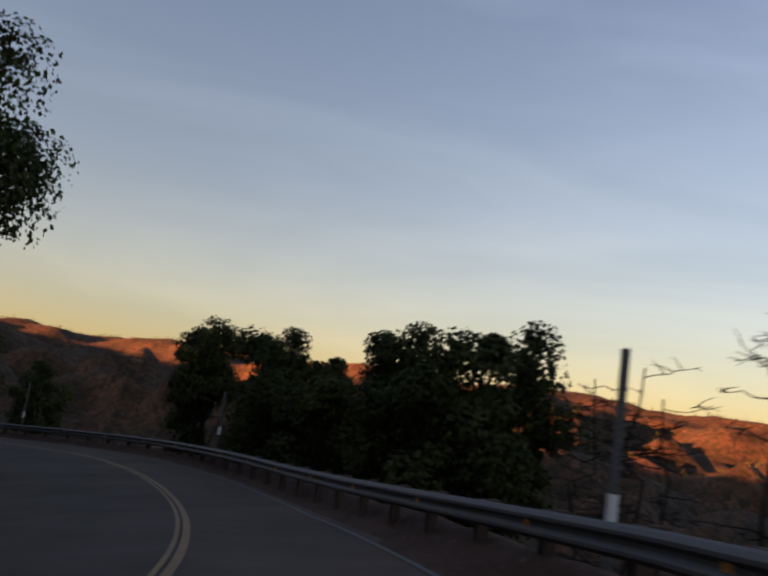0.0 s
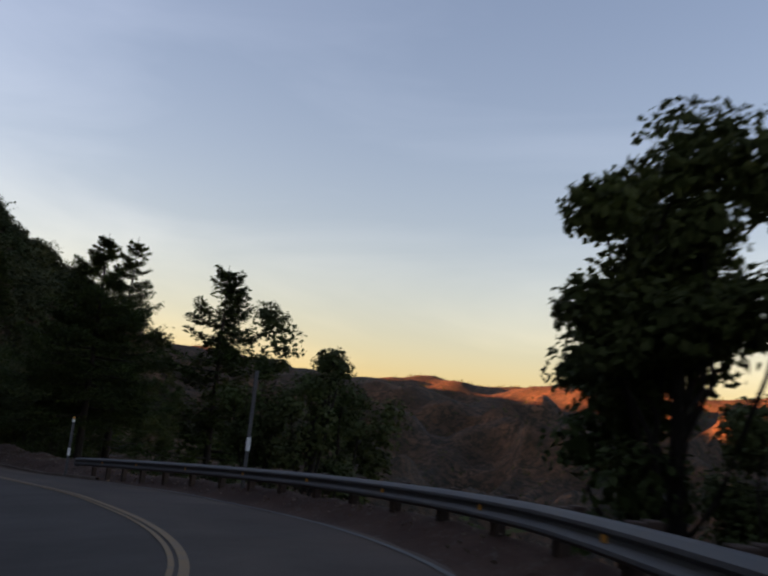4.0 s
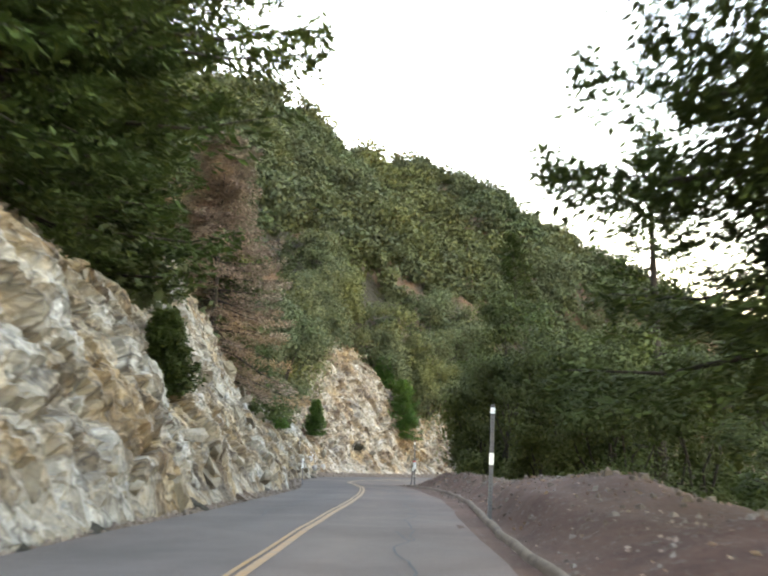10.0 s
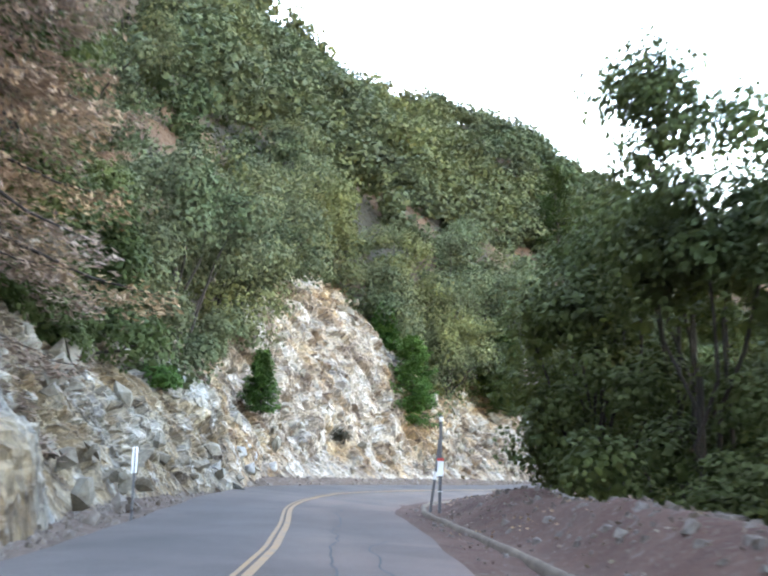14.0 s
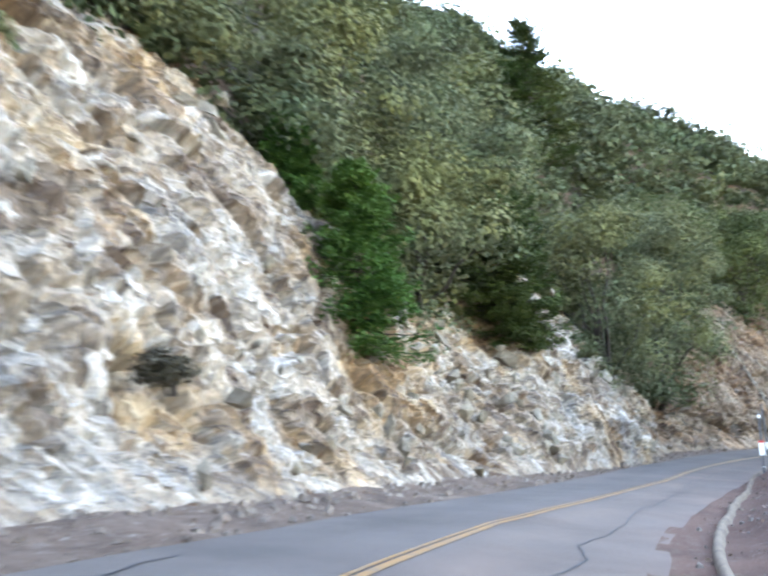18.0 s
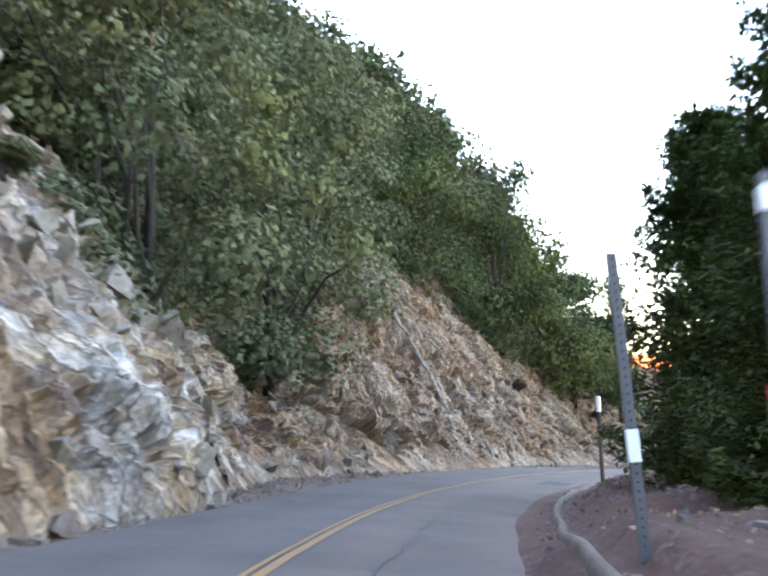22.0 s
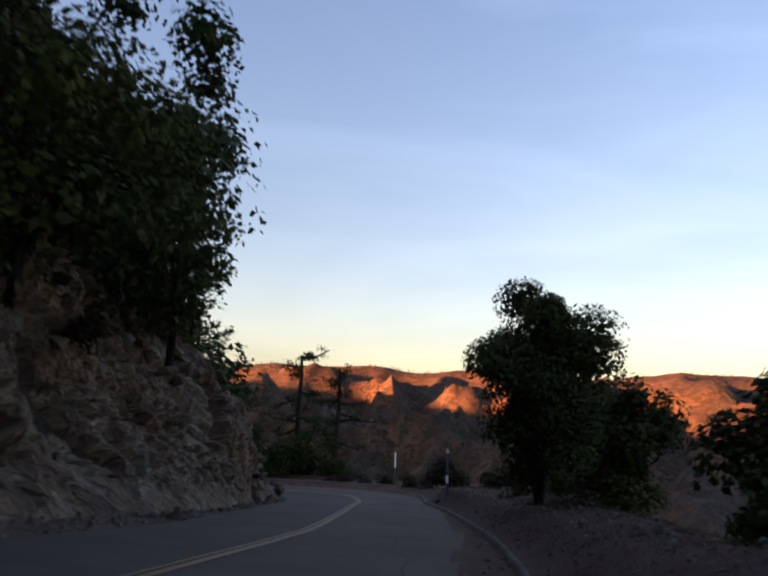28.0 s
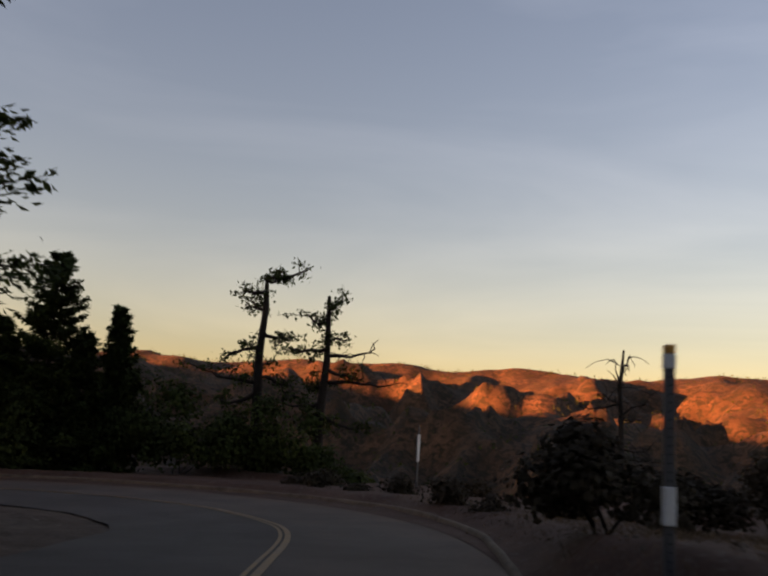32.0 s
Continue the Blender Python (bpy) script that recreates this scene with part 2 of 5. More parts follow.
WHITE_LINE = plain("worn_white_paint", (0.072, 0.0684, 0.0648), 0.6, 0, 0.95, 4.0, (0.0396, 0.036, 0.0342))
DIRT = earthy("red_brown_dirt", [(0.3, (0.044, 0.0195, 0.0115)), (0.5, (0.068, 0.032, 0.0195)), (0.72, (0.094, 0.05, 0.033))],
              0.5, 11, 0.95, 0.6, 0.03, spots=(7.0, 0.58, 0.66, (0.105, 0.082, 0.066)))
TALUS = earthy("gravelly_talus", [(0.3, (0.0495, 0.0311, 0.0213)), (0.5, (0.081, 0.0538, 0.0387)), (0.7, (0.117, 0.0848, 0.0639))],
               0.8, 8, 0.95, 0.8, 0.06, spots=(4.5, 0.62, 0.7, (0.171, 0.141, 0.116)))
HILL = earthy("brushy_hillside", [(0.3, (0.03, 0.019, 0.0105)), (0.5, (0.06, 0.036, 0.021)), (0.7, (0.112, 0.062, 0.036))],
              0.02, 0.3, 0.95, 1.0, 1.6, spots=(0.11, 0.46, 0.56, (0.021, 0.0175, 0.0105)))
DIKE = earthy("asphalt_kerb", [(0.3, (0.075, 0.054, 0.038)), (0.7, (0.165, 0.122, 0.084))], 1.5, 20, 0.9, 0.5, 0.02)
ROCK_PALE = rocky("pale_broken_rock", [(0.3, (0.0589, 0.0453, 0.0316)), (0.45, (0.136, 0.113, 0.0815)), (0.55, (0.163, 0.149, 0.124)), (0.7, (0.226, 0.215, 0.19))],
                  (1.0, 0.79, 0.52), (0.134, 0.13, 0.118), (0.0254, 0.0202, 0.015), (0.3, 0.28, 0.245))
ROCK_OCHRE = rocky("ochre_broken_rock", [(0.3, (0.068, 0.046, 0.031)), (0.45, (0.15, 0.113, 0.078)), (0.55, (0.196, 0.16, 0.122)), (0.7, (0.265, 0.236, 0.2))],
                   (1.04, 0.85, 0.58), (0.142, 0.139, 0.132), (0.03, 0.0225, 0.0175), (0.345, 0.318, 0.278))
ROCK_BROWN = rocky("brown_broken_rock", [(0.3, (0.05782, 0.0372, 0.02242)), (0.45, (0.1009, 0.06791, 0.04112)), (0.56, (0.1254, 0.08989, 0.05799)), (0.72, (0.1833, 0.1424, 0.0988))],
                   (1.0, 0.8, 0.6), (0.08624, 0.07743, 0.06308), (0.02519, 0.01753, 0.01155), (0.2156, 0.178, 0.1292))
STONE = earthy("loose_stone", [(0.3, (0.0694, 0.0499, 0.0365)), (0.5, (0.118, 0.092, 0.073)), (0.7, (0.179, 0.154, 0.131))], 1.5, 9, 0.9, 0.6, 0.03)
PALE_BLOCK = earthy("pale_rock_fragment", [(0.3, (0.0836, 0.064, 0.0443)), (0.5, (0.162, 0.138, 0.103)), (0.7, (0.231, 0.216, 0.187))], 1.1, 8, 0.9, 0.7, 0.05)
BROWN_BLOCK = earthy("brown_rock_fragment", [(0.3, (0.048, 0.036, 0.0264)), (0.5, (0.096, 0.0744, 0.0552)), (0.7, (0.149, 0.125, 0.101))], 1.1, 8, 0.9, 0.7, 0.05)
QUARTZ = earthy("white_quartz", [(0.3, (0.202, 0.187, 0.173)), (0.7, (0.346, 0.338, 0.324))], 2.0, 12, 0.7, 0.6, 0.03)
BARK = earthy("grey_brown_bark", [(0.3, (0.0147, 0.0112, 0.00882)), (0.7, (0.0412, 0.0323, 0.0259))], 2.0, 14, 0.95, 0.9, 0.04, (1, 1, 0.2))
DEADWOOD = earthy("bleached_dead_wood", [(0.3, (0.0702, 0.0567, 0.0459)), (0.7, (0.162, 0.14, 0.119))], 2.0, 14, 0.95, 0.8, 0.03, (1, 1, 0.2))
OAK = leafy("oak_leaves", (0.02548, 0.03304, 0.01021), (0.049, 0.0602, 0.01834), (0.0868, 0.09688, 0.04046))
OLIVE = leafy("grey_green_leaves", (0.0462, 0.0528, 0.0235), (0.0782, 0.0856, 0.0412), (0.1235, 0.1292, 0.0765))
FIR = leafy("fir_needles", (0.02158, 0.03003, 0.008034), (0.03731, 0.05174, 0.01339), (0.06188, 0.08047, 0.02262))
YOUNG = leafy("young_conifer_needles", (0.02142, 0.04462, 0.008287), (0.04743, 0.0935, 0.01827), (0.08585, 0.1479, 0.03315))
RUST = leafy("dead_rust_foliage", (0.117, 0.077, 0.058), (0.205, 0.143, 0.11), (0.31, 0.23, 0.185))
SCRUB = leafy("dry_brush", (0.027, 0.0189, 0.0121), (0.0495, 0.036, 0.0234), (0.081, 0.0621, 0.0414))
STRAW = leafy("dry_grass_blades", (0.058, 0.036, 0.023), (0.098, 0.064, 0.042), (0.145, 0.1, 0.066))
CHAPARRAL = leafy("hillside_chaparral", (0.0318, 0.0375, 0.0152), (0.0556, 0.0626, 0.0275), (0.0886, 0.0915, 0.0475), 0.09)
STEEL = plain("weathered_galvanised_steel", (0.11, 0.11, 0.112), 0.65, 0.4, 0.5, 3.0, (0.16, 0.12, 0.09))
POST_WOOD = earthy("weathered_post_timber", [(0.3, (0.05, 0.032, 0.024)), (0.7, (0.12, 0.08, 0.06))], 3.0, 20, 0.9, 0.7, 0.02, (1, 1, 0.1))
POLE_GREY = plain("grey_marker_steel", (0.1, 0.1, 0.105), 0.55, 0.3, 0.4, 8.0)
WHITE = plain("white_reflective_sheet", (0.78, 0.78, 0.76), 0.4, 0, 0.15, 12.0, (0.4, 0.37, 0.33))
RED = plain("red_reflective_sheet", (0.5, 0.03, 0.03), 0.4, 0, 0.15, 12.0)
AMBER = plain("amber_reflector", (0.75, 0.33, 0.05), 0.3, 0, 0.1, 12.0)
HOLE = plain("dark_hole", (0.012, 0.012, 0.013), 0.9, 0, 0.0)

# ---------------------------------------------------------------- the road's line
# Stations every 11 m: x, y, z of the driving line.
ROAD = [(0.0, -22.0, 0.88), (0.0, -11.0, 0.44), (0.0, 0.0, 0.0), (-0.45, 10.98, -0.44), (-2.51, 21.76, -0.85), (-6.08, 32.17, -1.12), (-11.14, 41.87, -1.51),
        (-19.0, 49.5, -1.99), (-28.02, 55.8, -2.58), (-37.07, 62.05, -3.24), (-46.14, 68.28, -3.77), (-55.25, 74.44, -4.27), (-64.31, 80.67, -4.8),
        (-73.6, 86.56, -5.4), (-83.08, 92.15, -6.0), (-92.55, 97.73, -6.65), (-100.95, 104.77, -7.37), (-107.14, 113.84, -8.03), (-112.31, 123.55, -8.61),
        (-117.22, 133.38, -9.08), (-121.38, 143.56, -9.39), (-124.5, 154.09, -9.66), (-125.97, 164.98, -9.93), (-126.07, 175.98, -10.35),
        (-125.97, 186.98, -10.8), (-125.74, 197.98, -11.15), (-125.9, 208.98, -11.5)]
BEND = [(-126.2, 219.9, -11.9), (-127.6, 230.6, -12.2), (-133.2, 239.6, -12.5), (-142.6, 244.6, -12.8), (-153.4, 245.4, -13.2), (-164.4, 245.2, -13.6), (-186.4, 244.0, -14.4)]


def spline(points, step):
    """A smooth line through the stations, sampled evenly."""
    p = np.array(points, float)
    p = np.vstack([2 * p[0] - p[1], p, 2 * p[-1] - p[-2]])
    u = np.linspace(0, 1, 60, endpoint=False)[:, None]
    out = [0.5 * (2 * p[i] + (p[i + 1] - p[i - 1]) * u + (2 * p[i - 1] - 5 * p[i] + 4 * p[i + 1] - p[i + 2]) * u**2
                  + (3 * p[i] - p[i - 1] - 3 * p[i + 1] + p[i + 2]) * u**3) for i in range(1, len(p) - 2)]
    q = np.vstack(out + [p[-2:-1]])
    d = np.r_[0, np.cumsum(np.hypot(*np.diff(q[:, :2], axis=0).T))]
    s = np.arange(0, d[-1], step)
    return s, np.stack([np.interp(s, d, q[:, k]) for k in range(3)], 1)


AXIS_S, AXIS = spline(ROAD + BEND, 0.5)
AXIS_S = AXIS_S - 22.0
_t = np.gradient(AXIS[:, :2], axis=0)
AXIS_T = _t / np.linalg.norm(_t, axis=1)[:, None]
AXIS_L = np.c_[-AXIS_T[:, 1], AXIS_T[:, 0]]
S_END = float(AXIS_S[-1])


def table(*pairs):
    a = np.array(pairs, float)
    return lambda s: np.interp(s, a[:, 0], a[:, 1])


# Along the road (metres from the start): bank in degrees, and places across it (left is positive).
BANK = table((-22, -6), (20, -6), (45, -5), (62, -3), (76, 0), (125, 0), (140, 1.5), (152, 4.2), (185, 3.5), (200, 3.5), (225, 4.5), (240, 4), (255, 2), (272, 0), (290, -3))
CENTRE = table((-22, 1.4), (40, 1.1), (60, 1.45), (76, 1.85), (100, 1.65), (128, 1.3), (140, 1.7), (152, 2.0), (166, 2.4), (186, 1.9), (200, 2.2), (220, 2.2), (230, 2.7), (240, 2.7), (250, 2.1), (274, 1.65), (290, 1.9))
EDGE_R = table((-22, -2.05), (8, -2.05), (18, -1.6), (32, -1.65), (42, -2.0), (50, -2.0), (60, -1.8), (70, -1.45), (85, -1.3), (130, -1.35), (150, -1.3), (162, -0.6), (172, -0.4), (186, -0.75), (200, -0.6), (215, -0.8), (245, -0.8), (255, -1.4), (270, -2.0), (290, -2.0))
EDGE_L = table((-22, 5.0), (70, 5.4), (84, 5.3), (100, 4.8), (128, 4.4), (140, 4.8), (149, 5.4), (162, 5.0), (186, 4.9), (200, 5.0), (218, 5.6), (230, 6.1), (250, 4.7), (268, 4.7), (280, 5.4), (290, 5.4))
KERB = table((66, -1.9), (76, -1.75), (94, -1.7), (105, -1.95), (125, -2.4), (147, -2.1), (156, -1.45), (170, -1.1), (184, -1.15), (192, -1.2), (200, -1.4), (213, -1.2), (231, -1.3), (243, -1.8), (256, -2.0), (267, -1.9), (275, -1.6), (282, -2.2), (290, -3.2))
VERGE_RUN = table((66, 1.9), (94, 1.9), (99, 0.9), (105, 0.9), (111, 1.9), (150, 1.9), (172, 1.5), (182, 1.4), (187, 0.7), (194, 0.7), (200, 1.4), (262, 1.6), (270, 0.9), (280, 1.2))
# how far the verge outside the kerb stands above the road
RISE = table((66, 0.0), (72, 0.3), (82, 0.5), (94, 0.5), (99, 0.72), (105, 0.72), (111, 0.5), (122, 0.6), (150, 0.55), (175, 0.55), (180, 0.42), (187, 0.4), (193, 0.4), (200, 0.5), (214, 0.5), (231, 0.65), (262, 0.65), (272, 0.9), (280, 0.5), (286, 0.25), (310, 0.25))
# the strip before the kerb climbs where the road bends past the boards
KERB_LIFT = table((66, 0.0), (183, 0.0), (187, 0.36), (193, 0.36), (198, 0.0), (310, 0.0))
FOOT = table((60, 9.0), (78, 7.2), (86, 5.9), (92, 5.2), (100, 5.2), (112, 5.2), (119, 5.4), (124, 4.8), (129, 5.1), (134, 5.9), (141, 5.9), (146, 5.3), (150, 5.4), (156, 7.1), (165, 6.9), (172, 6.9), (178, 7.0), (186, 6.2), (193, 5.5), (199, 5.2), (204, 6.3), (207, 6.7), (212, 6.6), (216, 6.1), (221, 5.6), (226, 5.9), (230, 6.4), (236, 6.3), (243, 6.3), (254, 5.3), (266, 5.2), (274, 5.6), (279, 6.2), (284, 8.5), (290, 11), (300, 13))
ROCK_TOP = table((72, 0.6), (78, 6.0), (84, 11.5), (90, 10.8), (93, 8.6), (96, 6.8), (101, 6.3), (105, 5.7), (108, 5.4), (112, 5.8), (118, 7.6), (122, 10.2), (125.5, 11.6), (128, 9.6), (131, 7.6), (134, 5.6), (137, 4.4), (141, 3.6), (147, 3.6), (152, 5.0), (157, 7.5), (160, 9.3), (163, 9.2), (166, 10.3), (169, 11.9), (172, 13.1), (175, 13.0), (178, 8.4), (181, 6.5), (184, 6.0), (190, 6.2), (193, 7.0), (196, 8.6), (199, 9.8), (202, 9.2), (204, 5.0), (206, 3.2), (208, 2.8), (211, 3.5), (214, 4.4), (217, 5.8), (220, 7.3), (223, 8.4), (226, 9.2), (229, 9.9), (232, 10.2), (235, 9.4), (238, 8.4), (241, 7.6), (244, 6.8), (250, 6.2), (256, 5.8), (262, 5.6), (268, 5.2), (274, 4.6), (278, 3.6), (281, 1.5), (285, 0.5))


def place(s, l, u=0.0):
    """World places from metres along the road, across it (left positive) and up from its driving line."""
    s, l, u = np.broadcast_arrays(np.asarray(s, float), np.asarray(l, float), np.asarray(u, float))
    out = np.empty(s.shape + (3,))
    for k in range(2):
        out[..., k] = np.interp(s, AXIS_S, AXIS[:, k]) + l * np.interp(s, AXIS_S, AXIS_L[:, k])
    out[..., 2] = np.interp(s, AXIS_S, AXIS[:, 2]) + u
    return out


def lean(s, l):
    """The road's bank as a height."""
    return np.tan(np.radians(BANK(s))) * np.clip(l, -4.0, 8.0)


def heading(s):
    i = int(np.clip(round((s + 22) * 2), 0, len(AXIS) - 1))
    return math.degrees(math.atan2(-AXIS_T[i, 0], AXIS_T[i, 1]))


# ---------------------------------------------------------------- noise and mesh tools
def lattice(ix, iy, iz, seed):
    h = (ix * 374761393 + iy * 668265263 + iz * 2147483647 + seed * 1274126177) & 0xFFFFFFFF
    h = ((h ^ (h >> 13)) * 1274126177) & 0xFFFFFFFF
    return ((h ^ (h >> 16)) & 0xFFFFFF) / float(0xFFFFFF)


def value_noise(p, scale=1.0, seed=0):
    q = np.asarray(p, float) * scale
    i = np.floor(q).astype(np.int64)
    f = q - i
    f = f * f * (3 - 2 * f)
    r = 0
    for dx in (0, 1):
        for dy in (0, 1):
            for dz in (0, 1):
                w = (f[..., 0] if dx else 1 - f[..., 0]) * (f[..., 1] if dy else 1 - f[..., 1]) * (f[..., 2] if dz else 1 - f[..., 2])
                r = r + w * lattice(i[..., 0] + dx, i[..., 1] + dy, i[..., 2] + dz, seed)
    return r * 2 - 1


def fractal(p, scale, octaves=4, seed=0, gain=0.5):
    r, a = 0, 1.0
    for k in range(octaves):
        r = r + a * value_noise(p, scale * 2**k, seed + 7 * k)
        a *= gain
    return r


def facets(p, scale, seed=0, tilt=0.9):
    """Broken planes: each cell of a jittered lattice is one tilted facet at its own depth. Also how near the joint to the next cell is."""
    q = np.asarray(p, float) * scale
    i = np.floor(q).astype(np.int64)
    best, second, val = np.full(q.shape[:-1], 1e9), np.full(q.shape[:-1], 1e9), np.zeros(q.shape[:-1])
    for dx in (-1, 0, 1):
        for dy in (-1, 0, 1):
            for dz in (-1, 0, 1):
                c = i + (dx, dy, dz)
                r = [lattice(c[..., 0], c[..., 1], c[..., 2], seed + k) for k in range(6)]
                d = q - (c + np.stack(r[:3], -1))
                dist = (d**2).sum(-1)
                v = (r[3] - 0.5) + tilt * (d[..., 0] * (r[4] - 0.5) + d[..., 1] * (r[5] - 0.5) + d[..., 2] * (r[3] - 0.5))
                near = dist < best
                second = np.where(near, best, np.minimum(second, dist))
                best, val = np.where(near, dist, best), np.where(near, v, val)
    return val, np.sqrt(second) - np.sqrt(best)


def mesh_of(name, verts, faces, material, smooth=False):
    """A mesh from arrays; faces are all triangles or all quads."""
    verts, faces = np.asarray(verts, np.float32), np.asarray(faces, np.int32)
    me = bpy.data.meshes.new(name)
    k = faces.shape[1]
    me.vertices.add(len(verts))
    me.vertices.foreach_set("co", verts.ravel())
    me.loops.add(faces.size)
    me.loops.foreach_set("vertex_index", faces.ravel())
    me.polygons.add(len(faces))
    me.polygons.foreach_set("loop_start", np.arange(0, faces.size, k, dtype=np.int32))
    me.polygons.foreach_set("use_smooth", np.full(len(faces), smooth))
    me.materials.append(material)
    me.update(calc_edges=True)
    return me


def grid_faces(rows, cols):
    a = np.arange(rows * cols).reshape(rows, cols)
    return np.stack([a[:-1, :-1], a[:-1, 1:], a[1:, 1:], a[1:, :-1]], -1).reshape(-1, 4)


def structure(name, me, label, category, kind="structure"):
    return tagged(new(name, me), label, category, kind=kind)


def part(name, me, parent, label=""):
    """One mesh object under a thing or a part. me: a mesh, or a bmesh with its material."""
    if isinstance(me, tuple):
        bm, material = me
        me = bpy.data.meshes.new(name)
        bm.to_mesh(me)
        bm.free()
        me.materials.append(material)
    ob = new(name, me)
    ob.parent = parent
    if label:
        ob["label"] = label
    return ob


def thing(name, m, label, category, group=""):
    ob = new(name)
    ob.matrix_basis = m
    ob.empty_display_size = 0.2
    return tagged(ob, label, category, group)


def box(bm, size, centre, bevel=0.0, turn=None):
    m = Matrix.Translation(centre) @ (turn or Matrix()) @ Matrix.Diagonal((*size, 1))
    r = bmesh.ops.create_cube(bm, size=1, matrix=m)
    if bevel:
        edges = list({e for v in r["verts"] for e in v.link_edges})
        bmesh.ops.bevel(bm, geom=edges, offset=bevel, segments=1, affect="EDGES")
    return bm


def tube(points, radii, sides=6):
    """Vertices and quads of a tapering limb along points."""
    p = np.asarray(points, float)
    n = len(p)
    d = np.gradient(p, axis=0)
    d /= np.linalg.norm(d, axis=1)[:, None] + 1e-9
    ref = np.where(np.abs(d[:, 2:3]) > 0.9, [[1.0, 0, 0]], [[0, 0, 1.0]])
    a = np.cross(d, ref)
    a /= np.linalg.norm(a, axis=1)[:, None] + 1e-9
    b = np.cross(d, a)
    ang = np.linspace(0, 2 * np.pi, sides, endpoint=False)
    v = p[:, None] + np.asarray(radii, float)[:, None, None] * (np.cos(ang)[None, :, None] * a[:, None] + np.sin(ang)[None, :, None] * b[:, None])
    k = np.arange(n * sides).reshape(n, sides)
    f = np.stack([k[:-1], np.roll(k[:-1], -1, 1), np.roll(k[1:], -1, 1), k[1:]], -1).reshape(-1, 4)
    return v.reshape(-1, 3), f


def joined(pieces):
    vs, fs, o = [], [], 0
    for v, f in pieces:
        vs.append(v)
        fs.append(f + o)
        o += len(v)
    return np.vstack(vs), np.vstack(fs)


def leaves(centres, size, rng, along=None, wide=0.55, flat=0.0, face=None, loose=0.55):
    """Leaf-shaped quads of four corners, one island each, turned at random, along given ways or facing given ways."""
    n = len(centres)
    d = rng.normal(size=(n, 3)) if along is None else np.asarray(along) + rng.normal(size=(n, 3)) * 0.35
    d /= np.linalg.norm(d, axis=1)[:, None] + 1e-9
    r = rng.normal(size=(n, 3))
    r[:, 2] *= 1 - flat
    if face is not None:
        r = np.asarray(face) + r * loose
        r /= np.linalg.norm(r, axis=1)[:, None] + 1e-9
        d = d - r * (d * r).sum(1)[:, None]
        d /= np.linalg.norm(d, axis=1)[:, None] + 1e-9
    w = np.cross(d, r)
    w /= np.linalg.norm(w, axis=1)[:, None] + 1e-9
    up = np.cross(d, w)
    s = (np.asarray(size) * rng.uniform(0.65, 1.35, n))[:, None]
    c = np.asarray(centres)
    v = np.stack([c - d * s * 0.5, c + w * s * wide * 0.5 + up * s * 0.08, c + d * s * 0.5, c - w * s * wide * 0.5 + up * s * 0.08], 1)
    return v.reshape(-1, 3), np.arange(n * 4).reshape(n, 4)

# ---------------------------------------------------------------- the land
STEEP = table((-60, 0.75), (50, 0.75), (78, 1.0), (165, 1.0), (195, 1.1), (262, 1.1), (290, 0.95), (330, 0.95))
BENCH = table((-22, 3.4), (66, 3.4), (80, 6.5), (95, 6.0), (105, 5.3), (118, 5.0), (130, 5.4), (148, 6.6), (158, 6.0), (190, 6.0), (205, 4.6), (240, 5.5), (272, 6.5), (285, 13.0), (330, 15.0))
# The western crest is unseen; its height is set to shade the far ridge's foot.
CREST = table((-180, 190), (-150, 140), (-100, 90), (-60, 92), (-40, 104), (-25, 122), (-15, 148), (-10, 132), (-3, 142), (2, 133), (6, 141), (11, 134),
              (15, 113), (19, 128), (25, 118), (40, 150), (70, 190), (180, 190))


def smooth(a, b, x):
    t = np.clip((x - a) / (b - a), 0, 1)
    return t * t * (3 - 2 * t)


def nearest(x, y):
    """Metres along and across the road for places in the plan."""
    x, y = np.asarray(x, float), np.asarray(y, float)
    s, l = np.empty(x.shape), np.empty(x.shape)
    ax = AXIS[::3]
    for i in range(0, len(x), 20000):
        dx, dy = x[i:i + 20000, None] - ax[None, :, 0], y[i:i + 20000, None] - ax[None, :, 1]
        k = np.argmin(dx * dx + dy * dy, 1)
        r = np.arange(len(k))
        s[i:i + 20000] = AXIS_S[::3][k]
        l[i:i + 20000] = dx[r, k] * AXIS_L[::3][k, 0] + dy[r, k] * AXIS_L[::3][k, 1]
    return s, l


def along(x, y, columns):
    """Values along the road, blended smoothly where two stretches of it are equally near; and the distance to it."""
    ax, tab = AXIS[::3], np.stack([c(AXIS_S[::3]) for c in columns], 1)
    out, dist = np.empty((len(x), len(columns))), np.empty(len(x))
    for i in range(0, len(x), 20000):
        d = np.hypot(x[i:i + 20000, None] - ax[None, :, 0], y[i:i + 20000, None] - ax[None, :, 1])
        m = d.min(1)
        w = np.exp(-(d - m[:, None]) / (0.25 + 0.12 * np.maximum(m - 9, 0))[:, None])
        out[i:i + 20000] = w @ tab / w.sum(1)[:, None]
        dist[i:i + 20000] = m
    return out.T, dist


